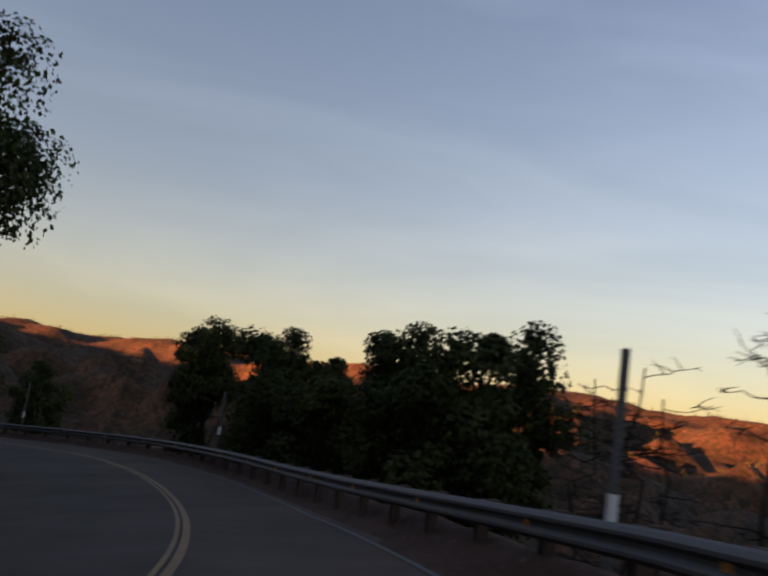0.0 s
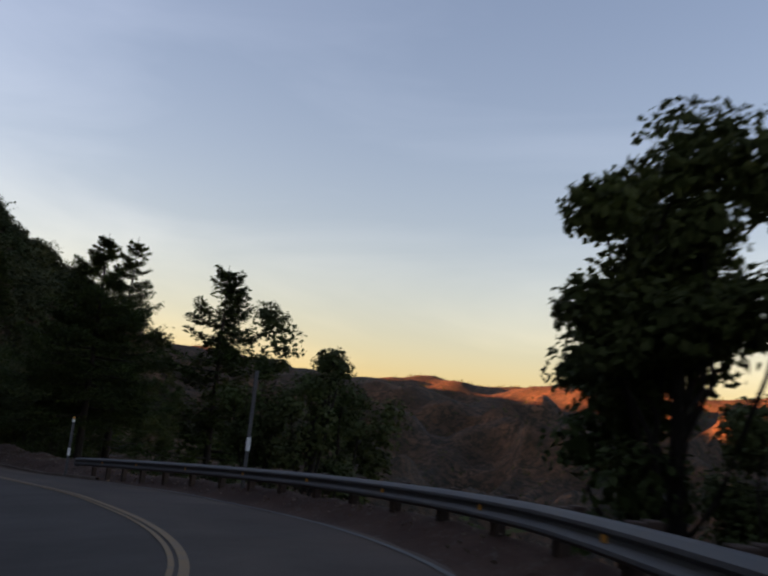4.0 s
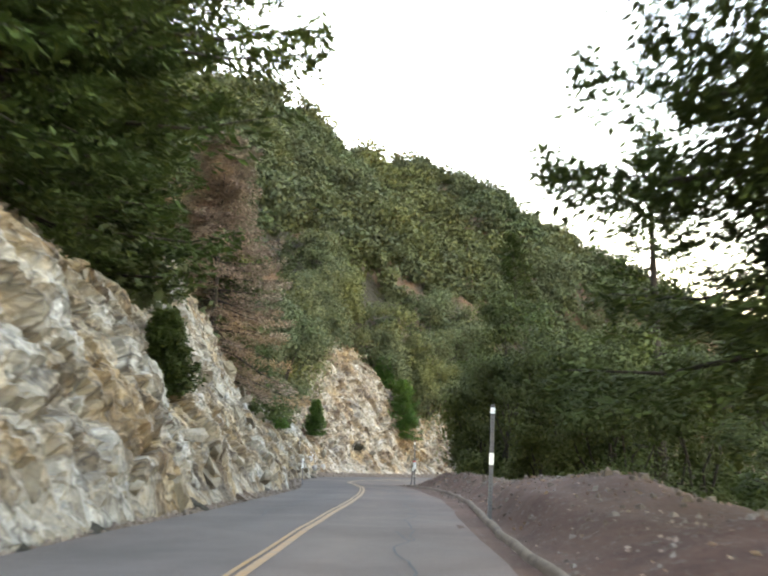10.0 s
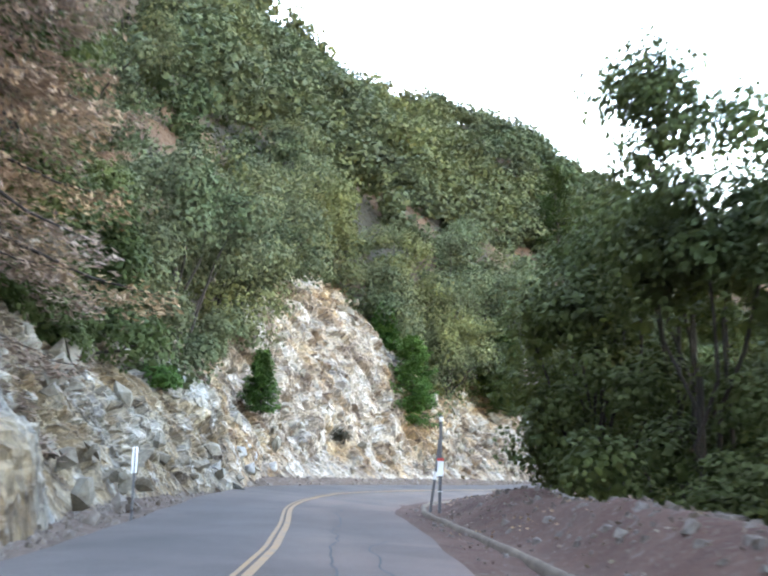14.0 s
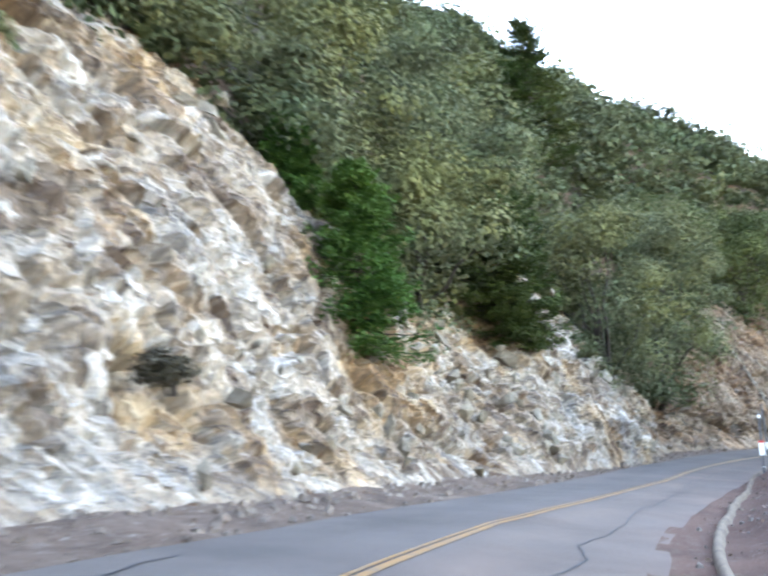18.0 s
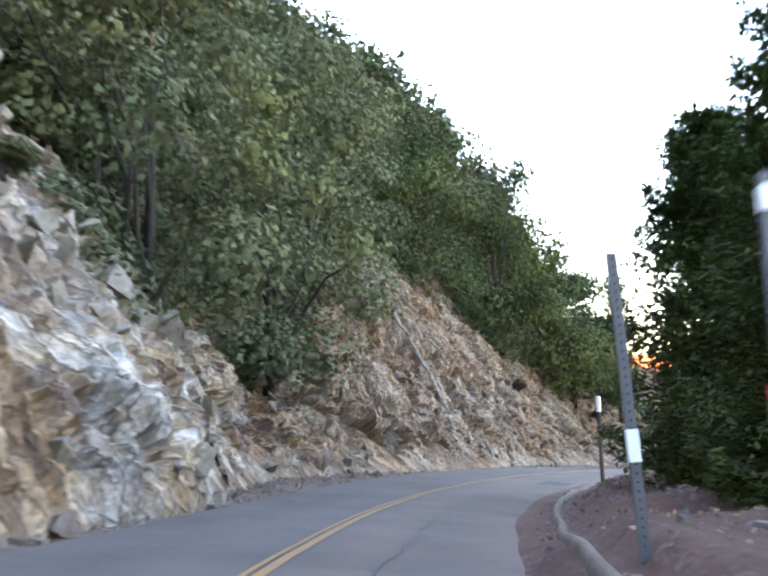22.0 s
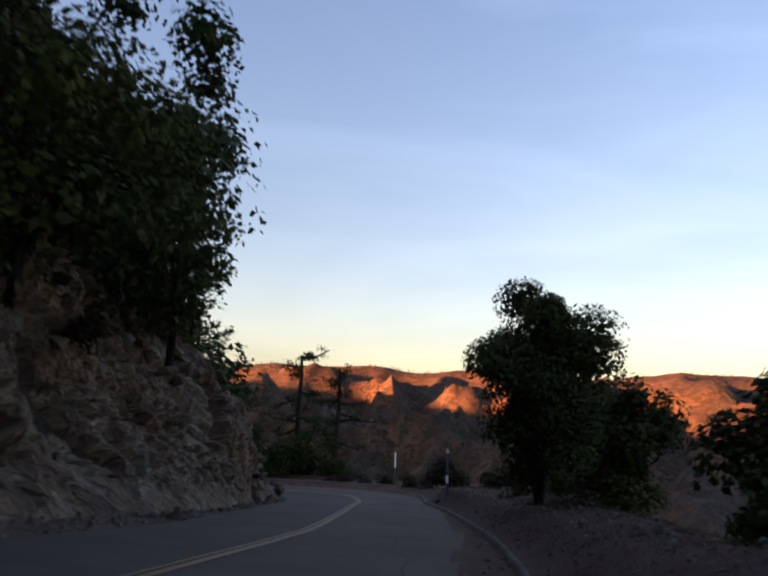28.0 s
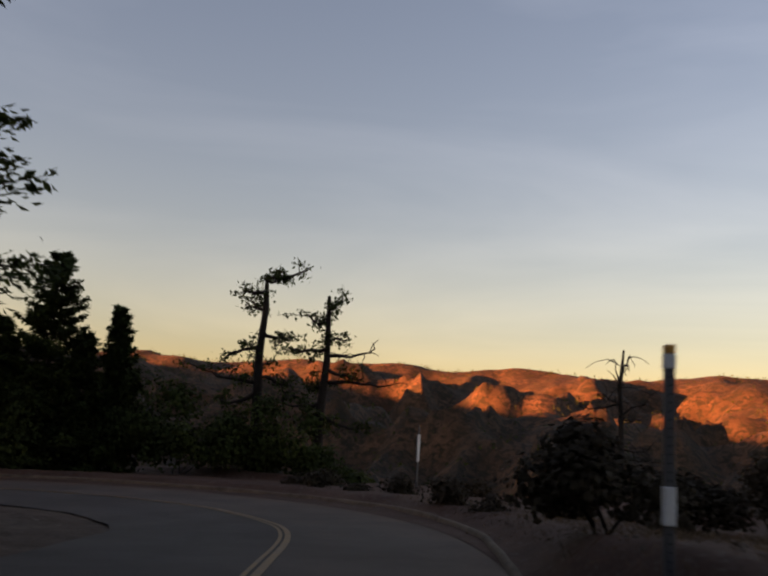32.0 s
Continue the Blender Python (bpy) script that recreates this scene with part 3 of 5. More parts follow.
def land(x, y):
    """The ground's height."""
    x, y = np.asarray(x, float).ravel(), np.asarray(y, float).ravel()
    s, l = nearest(x, y)
    p = np.stack([x, y, 0 * x], 1)
    (road, f, top, steep, bench), dist = along(x, y, (lambda q: np.interp(q, AXIS_S, AXIS[:, 2]), FOOT, ROCK_TOP, STEEP, BENCH))
    a = np.maximum(l - f - 0.9, 0)
    face = np.minimum(1.75 * a, top)
    b = np.maximum(a - top / 1.75, 0)
    up = face + steep * (1.6 * np.minimum(b, 12) + 0.75 * np.clip(b - 12, 0, 48) + 0.4 * np.clip(b - 60, 0, 120))
    up = up + np.minimum(b, 20) * 0.06 * fractal(p, 0.05, 3, 3) * 3
    up = up * (1 - 0.8 * smooth(270, 450, y))
    c = np.maximum(-l - bench, 0)
    down = -(0.72 * np.minimum(c, 60) + 0.3 * np.clip(c - 60, 0, 250)) + np.minimum(c, 30) * 0.08 * fractal(p, 0.04, 3, 5)
    near = road + np.where(l > 0, up, down) - 0.4 + 0.06 * fractal(p, 0.6, 2, 9) + lean(s, l) * (np.abs(l) < 9)
    cx, cy = x + 60, y - 100
    r, bearing = np.hypot(cx, cy), np.degrees(np.arctan2(-cx, cy))
    crest = CREST(bearing) + 7 * fractal(p, 0.012, 2, 17)
    floor = -95 + 195 * np.maximum(smooth(66, 110, bearing), smooth(130, 170, -bearing))
    climb = np.clip((r - 500) / 1300, 0, 1)
    flank = np.stack([np.radians(bearing) * 1500 + 0.35 * r, 0.4 * r, 0 * r], 1)
    spur = 1 - np.abs(fractal(p, 0.0045, 3, 21, 0.55))
    far = floor + (crest - floor) * climb**1.15 + (spur - 0.7) * 95 * np.sin(np.pi * np.clip(climb, 0, 1)) ** 0.8
    far = far + 32 * (0.5 - np.abs(fractal(flank, 0.009, 3, 29, 0.5))) * np.sin(np.pi * np.clip(climb, 0, 1)) ** 0.5
    far = np.where(r > 1800, crest - (r - 1800) * 0.12, far)
    w = smooth(160, 520, dist)
    return near * (1 - w) + far * w


def spread(*runs):
    out = []
    for a, b, step in runs:
        out.extend(np.arange(a, b, step))
    return np.array(out)


gx = spread((-4500, -1600, 260), (-1600, -340, 28), (-340, -200, 4), (-200, 40, 2.0), (40, 300, 7), (300, 1300, 30), (1300, 4600, 260))
gy = spread((-4000, -300, 300), (-300, -40, 10), (-40, 300, 2.0), (300, 600, 8), (600, 2300, 24), (2300, 4600, 260))
xx, yy = np.meshgrid(gx, gy)
ground_z = land(xx, yy)
ground_me = mesh_of("ground", np.stack([xx.ravel(), yy.ravel(), ground_z], 1), grid_faces(len(gy), len(gx)), HILL, True)
structure("ground", ground_me, "brush-covered mountain slopes above a deep valley at dusk", "ground")

# ---------------------------------------------------------------- the road
road_s = np.arange(-20, S_END - 3, 0.6)


def strip(name, material, across, height, label, category, rows=None, kind="structure", smooth_faces=True):
    """A band along the road: across(s, k) and height(s, l) over columns k from 0 to 1."""
    s = road_s if rows is None else rows
    k = across[1]
    ss, kk = np.meshgrid(s, np.linspace(0, 1, k), indexing="ij")
    l = across[0](ss, kk)
    me = mesh_of(name, place(ss, l, height(ss, l)).reshape(-1, 3), grid_faces(len(s), k)[:, ::-1], material, smooth_faces)
    return structure(name, me, label, category, kind)


def rough_at(s, l, scale, amount, seed):
    return amount * fractal(np.stack([s, l, 0 * s], -1), scale, 4, seed)


def edge_wobble(s, seed):
    return 0.05 * fractal(np.stack([s, 0 * s, 0 * s], -1), 0.35, 3, seed)


road_ob = strip("road", ASPHALT, (lambda s, k: EDGE_R(s) + edge_wobble(s, 1) * (k < 0.01) + k * (EDGE_L(s) - EDGE_R(s) + edge_wobble(s, 2) * (k > 0.99)), 22),
      lambda s, l: lean(s, l) - 0.018 * np.abs(l - CENTRE(s)) + rough_at(s, l, 0.25, 0.012, 4), "cracked grey two-lane asphalt mountain road", "road")
ss, kk = np.meshgrid(road_s, np.linspace(0, 1, 22), indexing="ij")
lane = EDGE_R(ss) + kk * (EDGE_L(ss) - EDGE_R(ss)) - CENTRE(ss)
road_ob.data.attributes.new("lane", "FLOAT", "POINT").data.foreach_set("value", lane.astype(np.float32).ravel())
strip("shoulder_inner", TALUS, (lambda s, k: EDGE_L(s) - 0.25 + k * (np.maximum(FOOT(s), EDGE_L(s)) + 0.9 - EDGE_L(s)), 12),
      lambda s, l: lean(s, l) - 0.12 + 0.1 * np.clip(l - EDGE_L(s), 0, 3) + rough_at(s, l, 1.1, 0.09, 6) * np.clip(l - EDGE_L(s), 0, 1),
      "gravel shoulder strewn with fallen stones below the rock face", "pavement")


def verge(s, l):
    """The bank of dirt that rises outside the kerb."""
    return RISE(s) * smooth(0.15, VERGE_RUN(s), KERB(s) - l) + KERB_LIFT(s) * smooth(0.0, 0.55, EDGE_R(s) - l)


def bench_height(s, l):
    o = EDGE_R(s) - l
    berm = 0.3 * np.exp(-((l + BENCH(s) - 1.3) / 0.9) ** 2) * (s > 72)
    past = np.maximum(-l - BENCH(s) + 0.2, 0)
    return lean(s, l) - 0.06 - 0.02 * o + verge(s, l) + berm * (0.7 + 0.6 * fractal(np.stack([s, 0 * s, 0 * s], -1), 0.35, 2, 12)) - 0.75 * past + 0.3 * np.exp(-((l + 2.85) / 0.5) ** 2) * (s < 69) + rough_at(s, l, 1.3, 0.055, 8) * np.clip(o - 0.2, 0, 1)


strip("shoulder_outer", DIRT, (lambda s, k: EDGE_R(s) + 0.2 - k * (BENCH(s) + 2.6 + EDGE_R(s)), 40), bench_height,
      "red-brown dirt shoulder and berm littered with stones and leaves", "pavement")


def painted(name, material, centre, width, label, rows, lift=0.012):
    s = rows
    ss, kk = np.meshgrid(s, np.array([-0.5, 0.5]), indexing="ij")
    l = centre(ss) + kk * width
    u = lean(ss, l) - 0.018 * np.abs(l - CENTRE(ss)) + rough_at(ss, l, 0.25, 0.012, 4) + lift
    return structure(name, mesh_of(name, place(ss, l, u).reshape(-1, 3), grid_faces(len(s), 2)[:, ::-1], material), label, "road marking")


painted("centre_line_1", YELLOW, lambda s: CENTRE(s) - 0.075, 0.115, "worn yellow centre line painted on the asphalt", road_s)
painted("centre_line_2", YELLOW, lambda s: CENTRE(s) + 0.07, 0.07, "worn yellow centre line painted on the asphalt", road_s)
painted("edge_line", WHITE_LINE, lambda s: EDGE_R(s) + 0.28, 0.09, "faded white edge line beside the guardrail", np.arange(-20, 74, 0.6))

# cracks and patches in the asphalt
for k, (s0, s1, off, wide) in enumerate([(60, 98, 0.15, 0.035), (70, 88, 3.3, 0.03), (96, 130, -0.25, 0.03), (101, 118, 3.1, 0.05), (118, 146, 0.35, 0.03),
                                         (146, 160, 4.4, 0.035), (150, 158, 3.6, 0.03), (158, 184, 0.5, 0.03), (183, 200, 0.9, 0.03), (236, 266, 0.1, 0.05), (222, 232, 1.2, 0.03)]):
    rows = np.arange(s0, s1, 0.35)
    wob = lambda s, k=k, off=off: off + 0.22 * fractal(np.stack([s, 0 * s + k * 9.1, 0 * s], -1), 0.5, 4, 30 + k)
    painted("road_crack", TAR, wob, wide, "dark meandering crack in the asphalt", rows, 0.009)
for s0, s1, a, b in [(215.4, 217.8, -0.45, 0.6)]:
    painted("road_patch", PATCH, lambda s, a=a, b=b: 0 * s + (a + b) / 2, b - a, "darker rectangular asphalt repair patch", np.arange(s0, s1, 0.3), 0.007)

# the rolled asphalt kerb along the outer edge
ks = np.arange(67, S_END - 6, 0.5)
prof = np.array([(0.1, -0.12), (0.07, 0.02), (0.035, 0.062), (-0.02, 0.07), (-0.06, 0.045), (-0.1, -0.02), (-0.14, -0.12)])
ss, pk = np.meshgrid(ks, np.arange(len(prof)), indexing="ij")
worn = 1 + 0.22 * fractal(np.stack([ss, 0 * ss, 0 * ss], -1), 0.8, 3, 41)
kl = KERB(ss) + prof[pk, 0] + 0.05 * fractal(np.stack([ss, 0 * ss, 0 * ss], -1), 0.4, 2, 44)
kerb_me = mesh_of("kerb", place(ss, kl, lean(ss, kl) - 0.03 + KERB_LIFT(ss) * smooth(0.0, 0.55, EDGE_R(ss) - kl) + prof[pk, 1] * worn).reshape(-1, 3), grid_faces(len(ks), len(prof))[:, ::-1], DIKE, True)
structure("kerb", kerb_me, "low rolled asphalt kerb, worn and dusty", "kerb")


# ---------------------------------------------------------------- the rock faces
def rock_face(name, s0, s1, material, label, seed, broken=1.0, grain=(0.45, 1.25)):
    s = np.arange(s0, s1, 0.14)
    hmax = ROCK_TOP(s) + 2.6
    k = np.linspace(0, 1, 112)
    ss, kk = np.meshgrid(s, k, indexing="ij")
    h = -0.5 + kk * (hmax[:, None] + 0.5)
    over = np.maximum(h - ROCK_TOP(ss), 0)
    l = FOOT(ss) + np.maximum(h - over, 0) / 1.75 + over / 1.0
    p = place(ss, l, h)
    dip, fold = 0.85, 0.9 * fractal(p, 0.15, 2, seed + 3)
    a, b = ss * math.cos(dip) - h * math.sin(dip), ss * math.sin(dip) + h * math.cos(dip) + fold
    q = np.stack([a * grain[0], b * grain[1], l * 0.7], -1)
    qw = q + 0.3 * np.stack([fractal(q + 11 * k, 0.9, 3, seed + k) for k in range(3)], -1)
    splinter = 0.5 - np.abs(fractal(qw * (0.5, 1.7, 1.0), 1.6, 3, seed + 40, 0.6))
    slab, slab_joint = facets(qw, 0.33, seed)
    block, block_joint = facets(qw * (0.8, 1.15, 1.0) + 5, 0.8, seed + 50)
    chip, chip_joint = facets(qw * (0.6, 1.5, 1.0), 1.8, seed + 90)
    grit, grit_joint = facets(qw * (0.9, 1.1, 1.0) + 3, 3.4, seed + 70)
    d = 0.55 * slab + broken * (0.28 * block + 0.17 * chip + 0.11 * grit + 0.1 * splinter) + 0.07 * fractal(q, 3.5, 2, seed) + 0.85 * fractal(p, 0.12, 3, seed)
    d = d - 0.3 * np.exp(-(slab_joint / 0.05) ** 2) - broken * (0.16 * np.exp(-(block_joint / 0.07) ** 2) + 0.07 * np.exp(-(chip_joint / 0.1) ** 2) + 0.03 * np.exp(-(grit_joint / 0.12) ** 2))
    d = d * smooth(-0.3, 1.6, h) * (1 - 0.6 * smooth(0, 2.2, over))
    p = place(ss, l - d * 0.86, h + d * 0.4 + lean(ss, l))
    me = mesh_of(name, p.reshape(-1, 3), grid_faces(len(s), len(k)), material)
    me.attributes.new("strata", "FLOAT_VECTOR", "POINT").data.foreach_set("vector", q.astype(np.float32).ravel())
    return structure(name, me, label, "rock face")


FACES = [(rock_face("rock_face_1", 72, 153.5, ROCK_PALE, "pale grey and tan broken rock cutting above the road", 101, 0.95, (0.72, 0.95)), 74, 149),
         (rock_face("rock_face_2", 148.5, 206.6, ROCK_OCHRE, "steep white and ochre fractured rock face", 151, 1.1, (0.72, 1.1)), 152, 204),
         (rock_face("rock_face_3", 202.8, 287, ROCK_BROWN, "brown crumbling rock and earth cutting with pale veins", 201, 1.0, (0.8, 1.05)), 206, 278)]


def hull(rng, flatness=0.6):
    """An angular stone: the hull of a few points."""
    bm = bmesh.new()
    for v in rng.normal(size=(11, 3)) * (1, 0.8, flatness):
        bm.verts.new(v / (np.linalg.norm(v) ** 0.5 + 0.3))
    r = bmesh.ops.convex_hull(bm, input=bm.verts)
    bmesh.ops.delete(bm, geom=[g for g in r["geom_interior"] if isinstance(g, bmesh.types.BMVert)], context="VERTS")
    return bm


def stone_meshes(name, material, count, seed, flatness=0.6):
    out, rng = [], np.random.default_rng(seed)
    for _ in range(count):
        bm = hull(rng, flatness)
        me = bpy.data.meshes.new(name)
        bm.to_mesh(me)
        bm.free()
        me.materials.append(material)
        out.append(me)
    return out


def turned(rng, at, size):
    return Matrix.LocRotScale(Vector(at), Euler(rng.uniform(0, 6.28, 3)), Vector(np.full(3, size) * rng.uniform(0.75, 1.3, 3)))


# ---------------------------------------------------------------- plants
def shell(rng, n, low=-0.35):
    d = rng.normal(size=(n, 3))
    d /= np.linalg.norm(d, axis=1)[:, None]
    d[:, 2] = np.where(d[:, 2] < low, -d[:, 2], d[:, 2])
    return d


def lobed(rng, lobes, radii, per, size, core=1.0, wide=0.7, fill=96):
    """A crown of lobes: small leaves facing out of each lobe's skin, larger sprays inside it."""
    k = np.repeat(np.arange(len(lobes)), int(per * 0.84))
    d = shell(rng, len(k), -0.6)
    at = lobes[k] + d * (radii[k] * rng.uniform(0.5, 1.14, len(k)) ** 0.6)[:, None] * (1, 1, 0.85)
    parts = [leaves(at, size * 1.06, rng, along=rng.normal(size=d.shape) + (0, 0, -0.4), wide=wide, face=d * 0.8 + (0, 0, 0.4), loose=0.38)]
    if core > 0:
        k = np.repeat(np.arange(len(lobes)), fill)
        d = shell(rng, len(k), -1)
        parts.append(leaves(lobes[k] + d * (radii[k] * 0.72 * rng.uniform(0.25, 1, len(k)))[:, None], np.minimum(radii[k] * 0.3, 0.32) * core, rng, wide=0.8, face=d, loose=0.5))
    return joined(parts)


def limb(rng, a, b, r0, r1, sag=0.15, steps=6):
    t = np.linspace(0, 1, steps)[:, None]
    p = np.asarray(a) * (1 - t) + np.asarray(b) * t
    length = np.linalg.norm(np.asarray(b) - np.asarray(a))
    p = p + rng.normal(size=(steps, 3)) * length * 0.035 * np.sin(np.pi * t) + np.array([0, 0, sag * length]) * np.sin(np.pi * t)
    return tube(p, np.linspace(r0, r1, steps), 6)


def broadleaf(at, height, spread_r, seed, material, label, lobes=22, per=330, size=0.2, core=0.6, base=0.3, trunk=0.2, category="tree", name="oak_tree", stretch=1.0, group=""):
    """A round-headed tree: trunk and limbs, and a crown of uneven lobes with gaps."""
    rng = np.random.default_rng(seed)
    lobes, per = int(lobes * 1.3), int(per * 0.8)
    tree = thing(name, Matrix.Translation(at), label, category, group)
    mid = height * (0.5 + base / 2)
    half = height * (1 - base) / 2
    d = shell(rng, lobes, -1)
    c = np.array([0, 0, mid]) + d * rng.uniform(0.25, 0.95, lobes)[:, None] * (spread_r * 0.8, spread_r * 0.8 * stretch, half * 0.85)
    if base < 0.1:
        f = rng.uniform(0.06, 0.86, lobes)
        rim = np.sqrt(np.clip(1 - ((f - 0.4) / 0.55) ** 2, 0.05, 1)) * rng.uniform(0.3, 1.0, lobes) * spread_r * 0.8
        c = np.stack([d[:, 0], d[:, 1], 0 * f], 1)
        c = c / (np.linalg.norm(c, axis=1)[:, None] + 1e-6) * rim[:, None] * (1, stretch, 1) + np.array([0, 0, 1]) * f[:, None] * height
    r = rng.uniform(0.24 if base < 0.1 else 0.17, 0.44, lobes) * min(spread_r, half * 1.3)
    part("crown", mesh_of("crown", *lobed(rng, c, r, per, size, min(core * 1.5, 1.0)), material), tree)
    wood = [tube(np.array([(0, 0, -0.8), (0.05, 0.03, height * 0.12), (0.1, -0.06, height * base), (0, 0, mid)]), [trunk * 1.4, trunk, trunk * 0.85, trunk * 0.45], 8)]
    for k in rng.permutation(lobes)[:min(lobes, 11)]:
        wood.append(limb(rng, (0.05, -0.03, height * rng.uniform(base * 0.7, base + 0.15)), c[k], trunk * 0.4, 0.03, 0.05))
    part("trunk", mesh_of("trunk", *joined(wood), BARK, True), tree)
    return tree


def conifer(at, height, reach, seed, material, label, density=26, size=0.34, gaps=0.12, base=0.12, rise=0.0, name="fir_tree", group="", power=0.9, droop=0.22, fan=0.34, whorl=1.0):
    """A fir: tapered trunk, whorls of drooping boughs of uneven length with needle sprays."""
    rng = np.random.default_rng(seed)
    tree = thing(name, Matrix.Translation(at), label, "tree", group)
    bend = rng.normal(size=2) * 0.012 * height
    axis = lambda z: np.array([bend[0] * (z / height) ** 2, bend[1] * (z / height) ** 2, z])
    zs = np.linspace(-min(1.2, 0.12 * height), height, 12)
    wood = [tube(np.array([axis(max(z, 0)) + (0, 0, min(z, 0)) for z in zs]), np.maximum(0.017 * height * (1 - np.clip(zs, 0, None) / height) ** 0.85, 0.02), 8)]
    pts, ways = [], []
    z = height * base
    while z < height * 0.985:
        f = (z - height * base) / (height * (1 - base))
        for _ in range(rng.integers(4, 7)):
            if rng.random() < gaps:
                continue
            a = rng.uniform(0, 6.283)
            length = (reach * (1 - f) ** power * rng.uniform(0.5, 1.2) + 0.25) * (0.75 + 0.25 * min(1, f * 6))
            out = np.array([math.cos(a), math.sin(a), 0])
            n = 7
            t = np.linspace(0, 1, n)[:, None]
            sag = -(droop * (1 - f) + rise) * rng.uniform(0.5, 1.4)
            line = axis(z) + out * length * t + np.array([0, 0, 1]) * length * (sag * t**1.3 + 0.16 * t**4 + 0.22 * f * t)
            if length > 0.8:
                wood.append(tube(line[::2], np.linspace(0.012 * length + 0.012, 0.006, 4), 4))
            k = max(4, int(length * density * (0.95 if length > 1 else 1.3)))
            u = rng.uniform(0.08, 1.0, k) ** 0.7
            p = np.stack([np.interp(u, t[:, 0], line[:, c]) for c in range(3)], 1)
            side = np.array([-out[1], out[0], 0])
            w = rng.uniform(-1, 1, k) * fan * length * np.minimum(1.15 - u, 0.25 + u) ** 0.7
            p = p + side * w[:, None] + np.array([0, 0, -0.35]) * np.abs(w)[:, None] + rng.normal(size=(k, 3)) * (0.05, 0.05, 0.05 + 0.02 * length)
            pts.append(p)
            ways.append(out[None] * 0.8 + side[None] * np.sign(w)[:, None] * 0.7 + np.array([0, 0, -0.4]))
        z += whorl * rng.uniform(0.025, 0.045) * height * (1.05 - 0.55 * f) * (0.9 if height < 8 else 0.7)
    part("crown", mesh_of("crown", *leaves(np.vstack(pts), size * 1.08, rng, np.vstack(ways), 0.42, face=np.array([[0, 0, 1.0]]), loose=0.4), material), tree)
    part("trunk", mesh_of("trunk", *joined(wood), BARK, True), tree)
    return tree


def dead_tree(at, height, seed, label, tufts=0, lean_x=0.0, name="dead_tree", reach=0.42, stout=1.0, limbs=13):
    """A bare, half-dead tree of crooked limbs with a few tufts."""
    rng = np.random.default_rng(seed)
    tree = thing(name, Matrix.Translation(at), label, "tree")
    top = np.array([lean_x * height, 0, height])
    wood = [limb(rng, (0, 0, -0.5), top, 0.028 * height * stout, 0.05 * stout, 0, 9)]
    bark = BARK if tufts or name == "bare_tree" else DEADWOOD
    boughs = []
    ends = []
    for k in range(limbs):
        f = rng.uniform(0.3, 0.97)
        a = rng.uniform(0, 6.283)
        length = height * reach * (1.15 - f * 0.75) * rng.uniform(0.5, 1.2)
        if k == 0:
            f, a, length = 0.97, -0.15, height * 0.17
        p0 = top * f
        p1 = p0 + np.array([math.cos(a), math.sin(a), rng.uniform(-0.1, 0.35)]) * length
        bough = [limb(rng, p0, p1, (0.012 * height * (1.2 - f) + 0.02) * stout, 0.02 * stout, rng.uniform(-0.15, 0.1))]
        for _ in range(4):
            g = rng.uniform(0.35, 1.0)
            q0 = p0 * (1 - g) + p1 * g
            q1 = q0 + rng.normal(size=3) * (1, 1, 0.7) * length * 0.24
            bough.append(limb(rng, q0, q1, 0.04 * stout, 0.012 * stout, 0.08, 4))
            ends.append(q1)
        boughs.append(bough)
    trunk = part("trunk", mesh_of("trunk", *joined(wood), bark, True), tree)
    for bough in boughs:
        part("limb", mesh_of("limb", *joined(bough), bark, True), trunk)
    if tufts:
        e = np.array(ends)[rng.integers(0, len(ends), tufts)]
        c = np.repeat(e, 26, 0) + rng.normal(size=(tufts * 26, 3)) * (0.3, 0.3, 0.16)
        part("crown", mesh_of("crown", *leaves(c, 0.24, rng), FIR), tree, "sparse dark needle tufts")
    return tree


def shrub(at, r, seed, material, label, name="bush", per=220, size=0.16, core=0.6, tall=0.9, group=""):
    rng = np.random.default_rng(seed)
    bush = thing(name, Matrix.Translation(at), label, "bush", group)
    n = 8
    c = shell(rng, n, 0.0) * rng.uniform(0.2, 0.7, n)[:, None] * (r, r, r * tall) + (0, 0, r * 0.45)
    part("crown", mesh_of("crown", *lobed(rng, c, rng.uniform(0.38, 0.55, n) * r, per, size, min(core * 1.5, 1.0)), material), bush)
    stems = [limb(rng, rng.normal(size=3) * (0.1, 0.1, 0), c[k], 0.035, 0.01, 0.1, 5) for k in range(n)]
    for stem in stems[:4]:
        part("stem", mesh_of("stem", *stem, BARK, True), bush)
    return bush


def on(s, l, u):
    return Vector(place(s, l, u))


def rooted(s, l, sink=0.2):
    """A place on the ground's slope."""
    p = place(s, l, 0)
    return Vector((p[0], p[1], float(land(p[0], p[1])[0]) - sink))

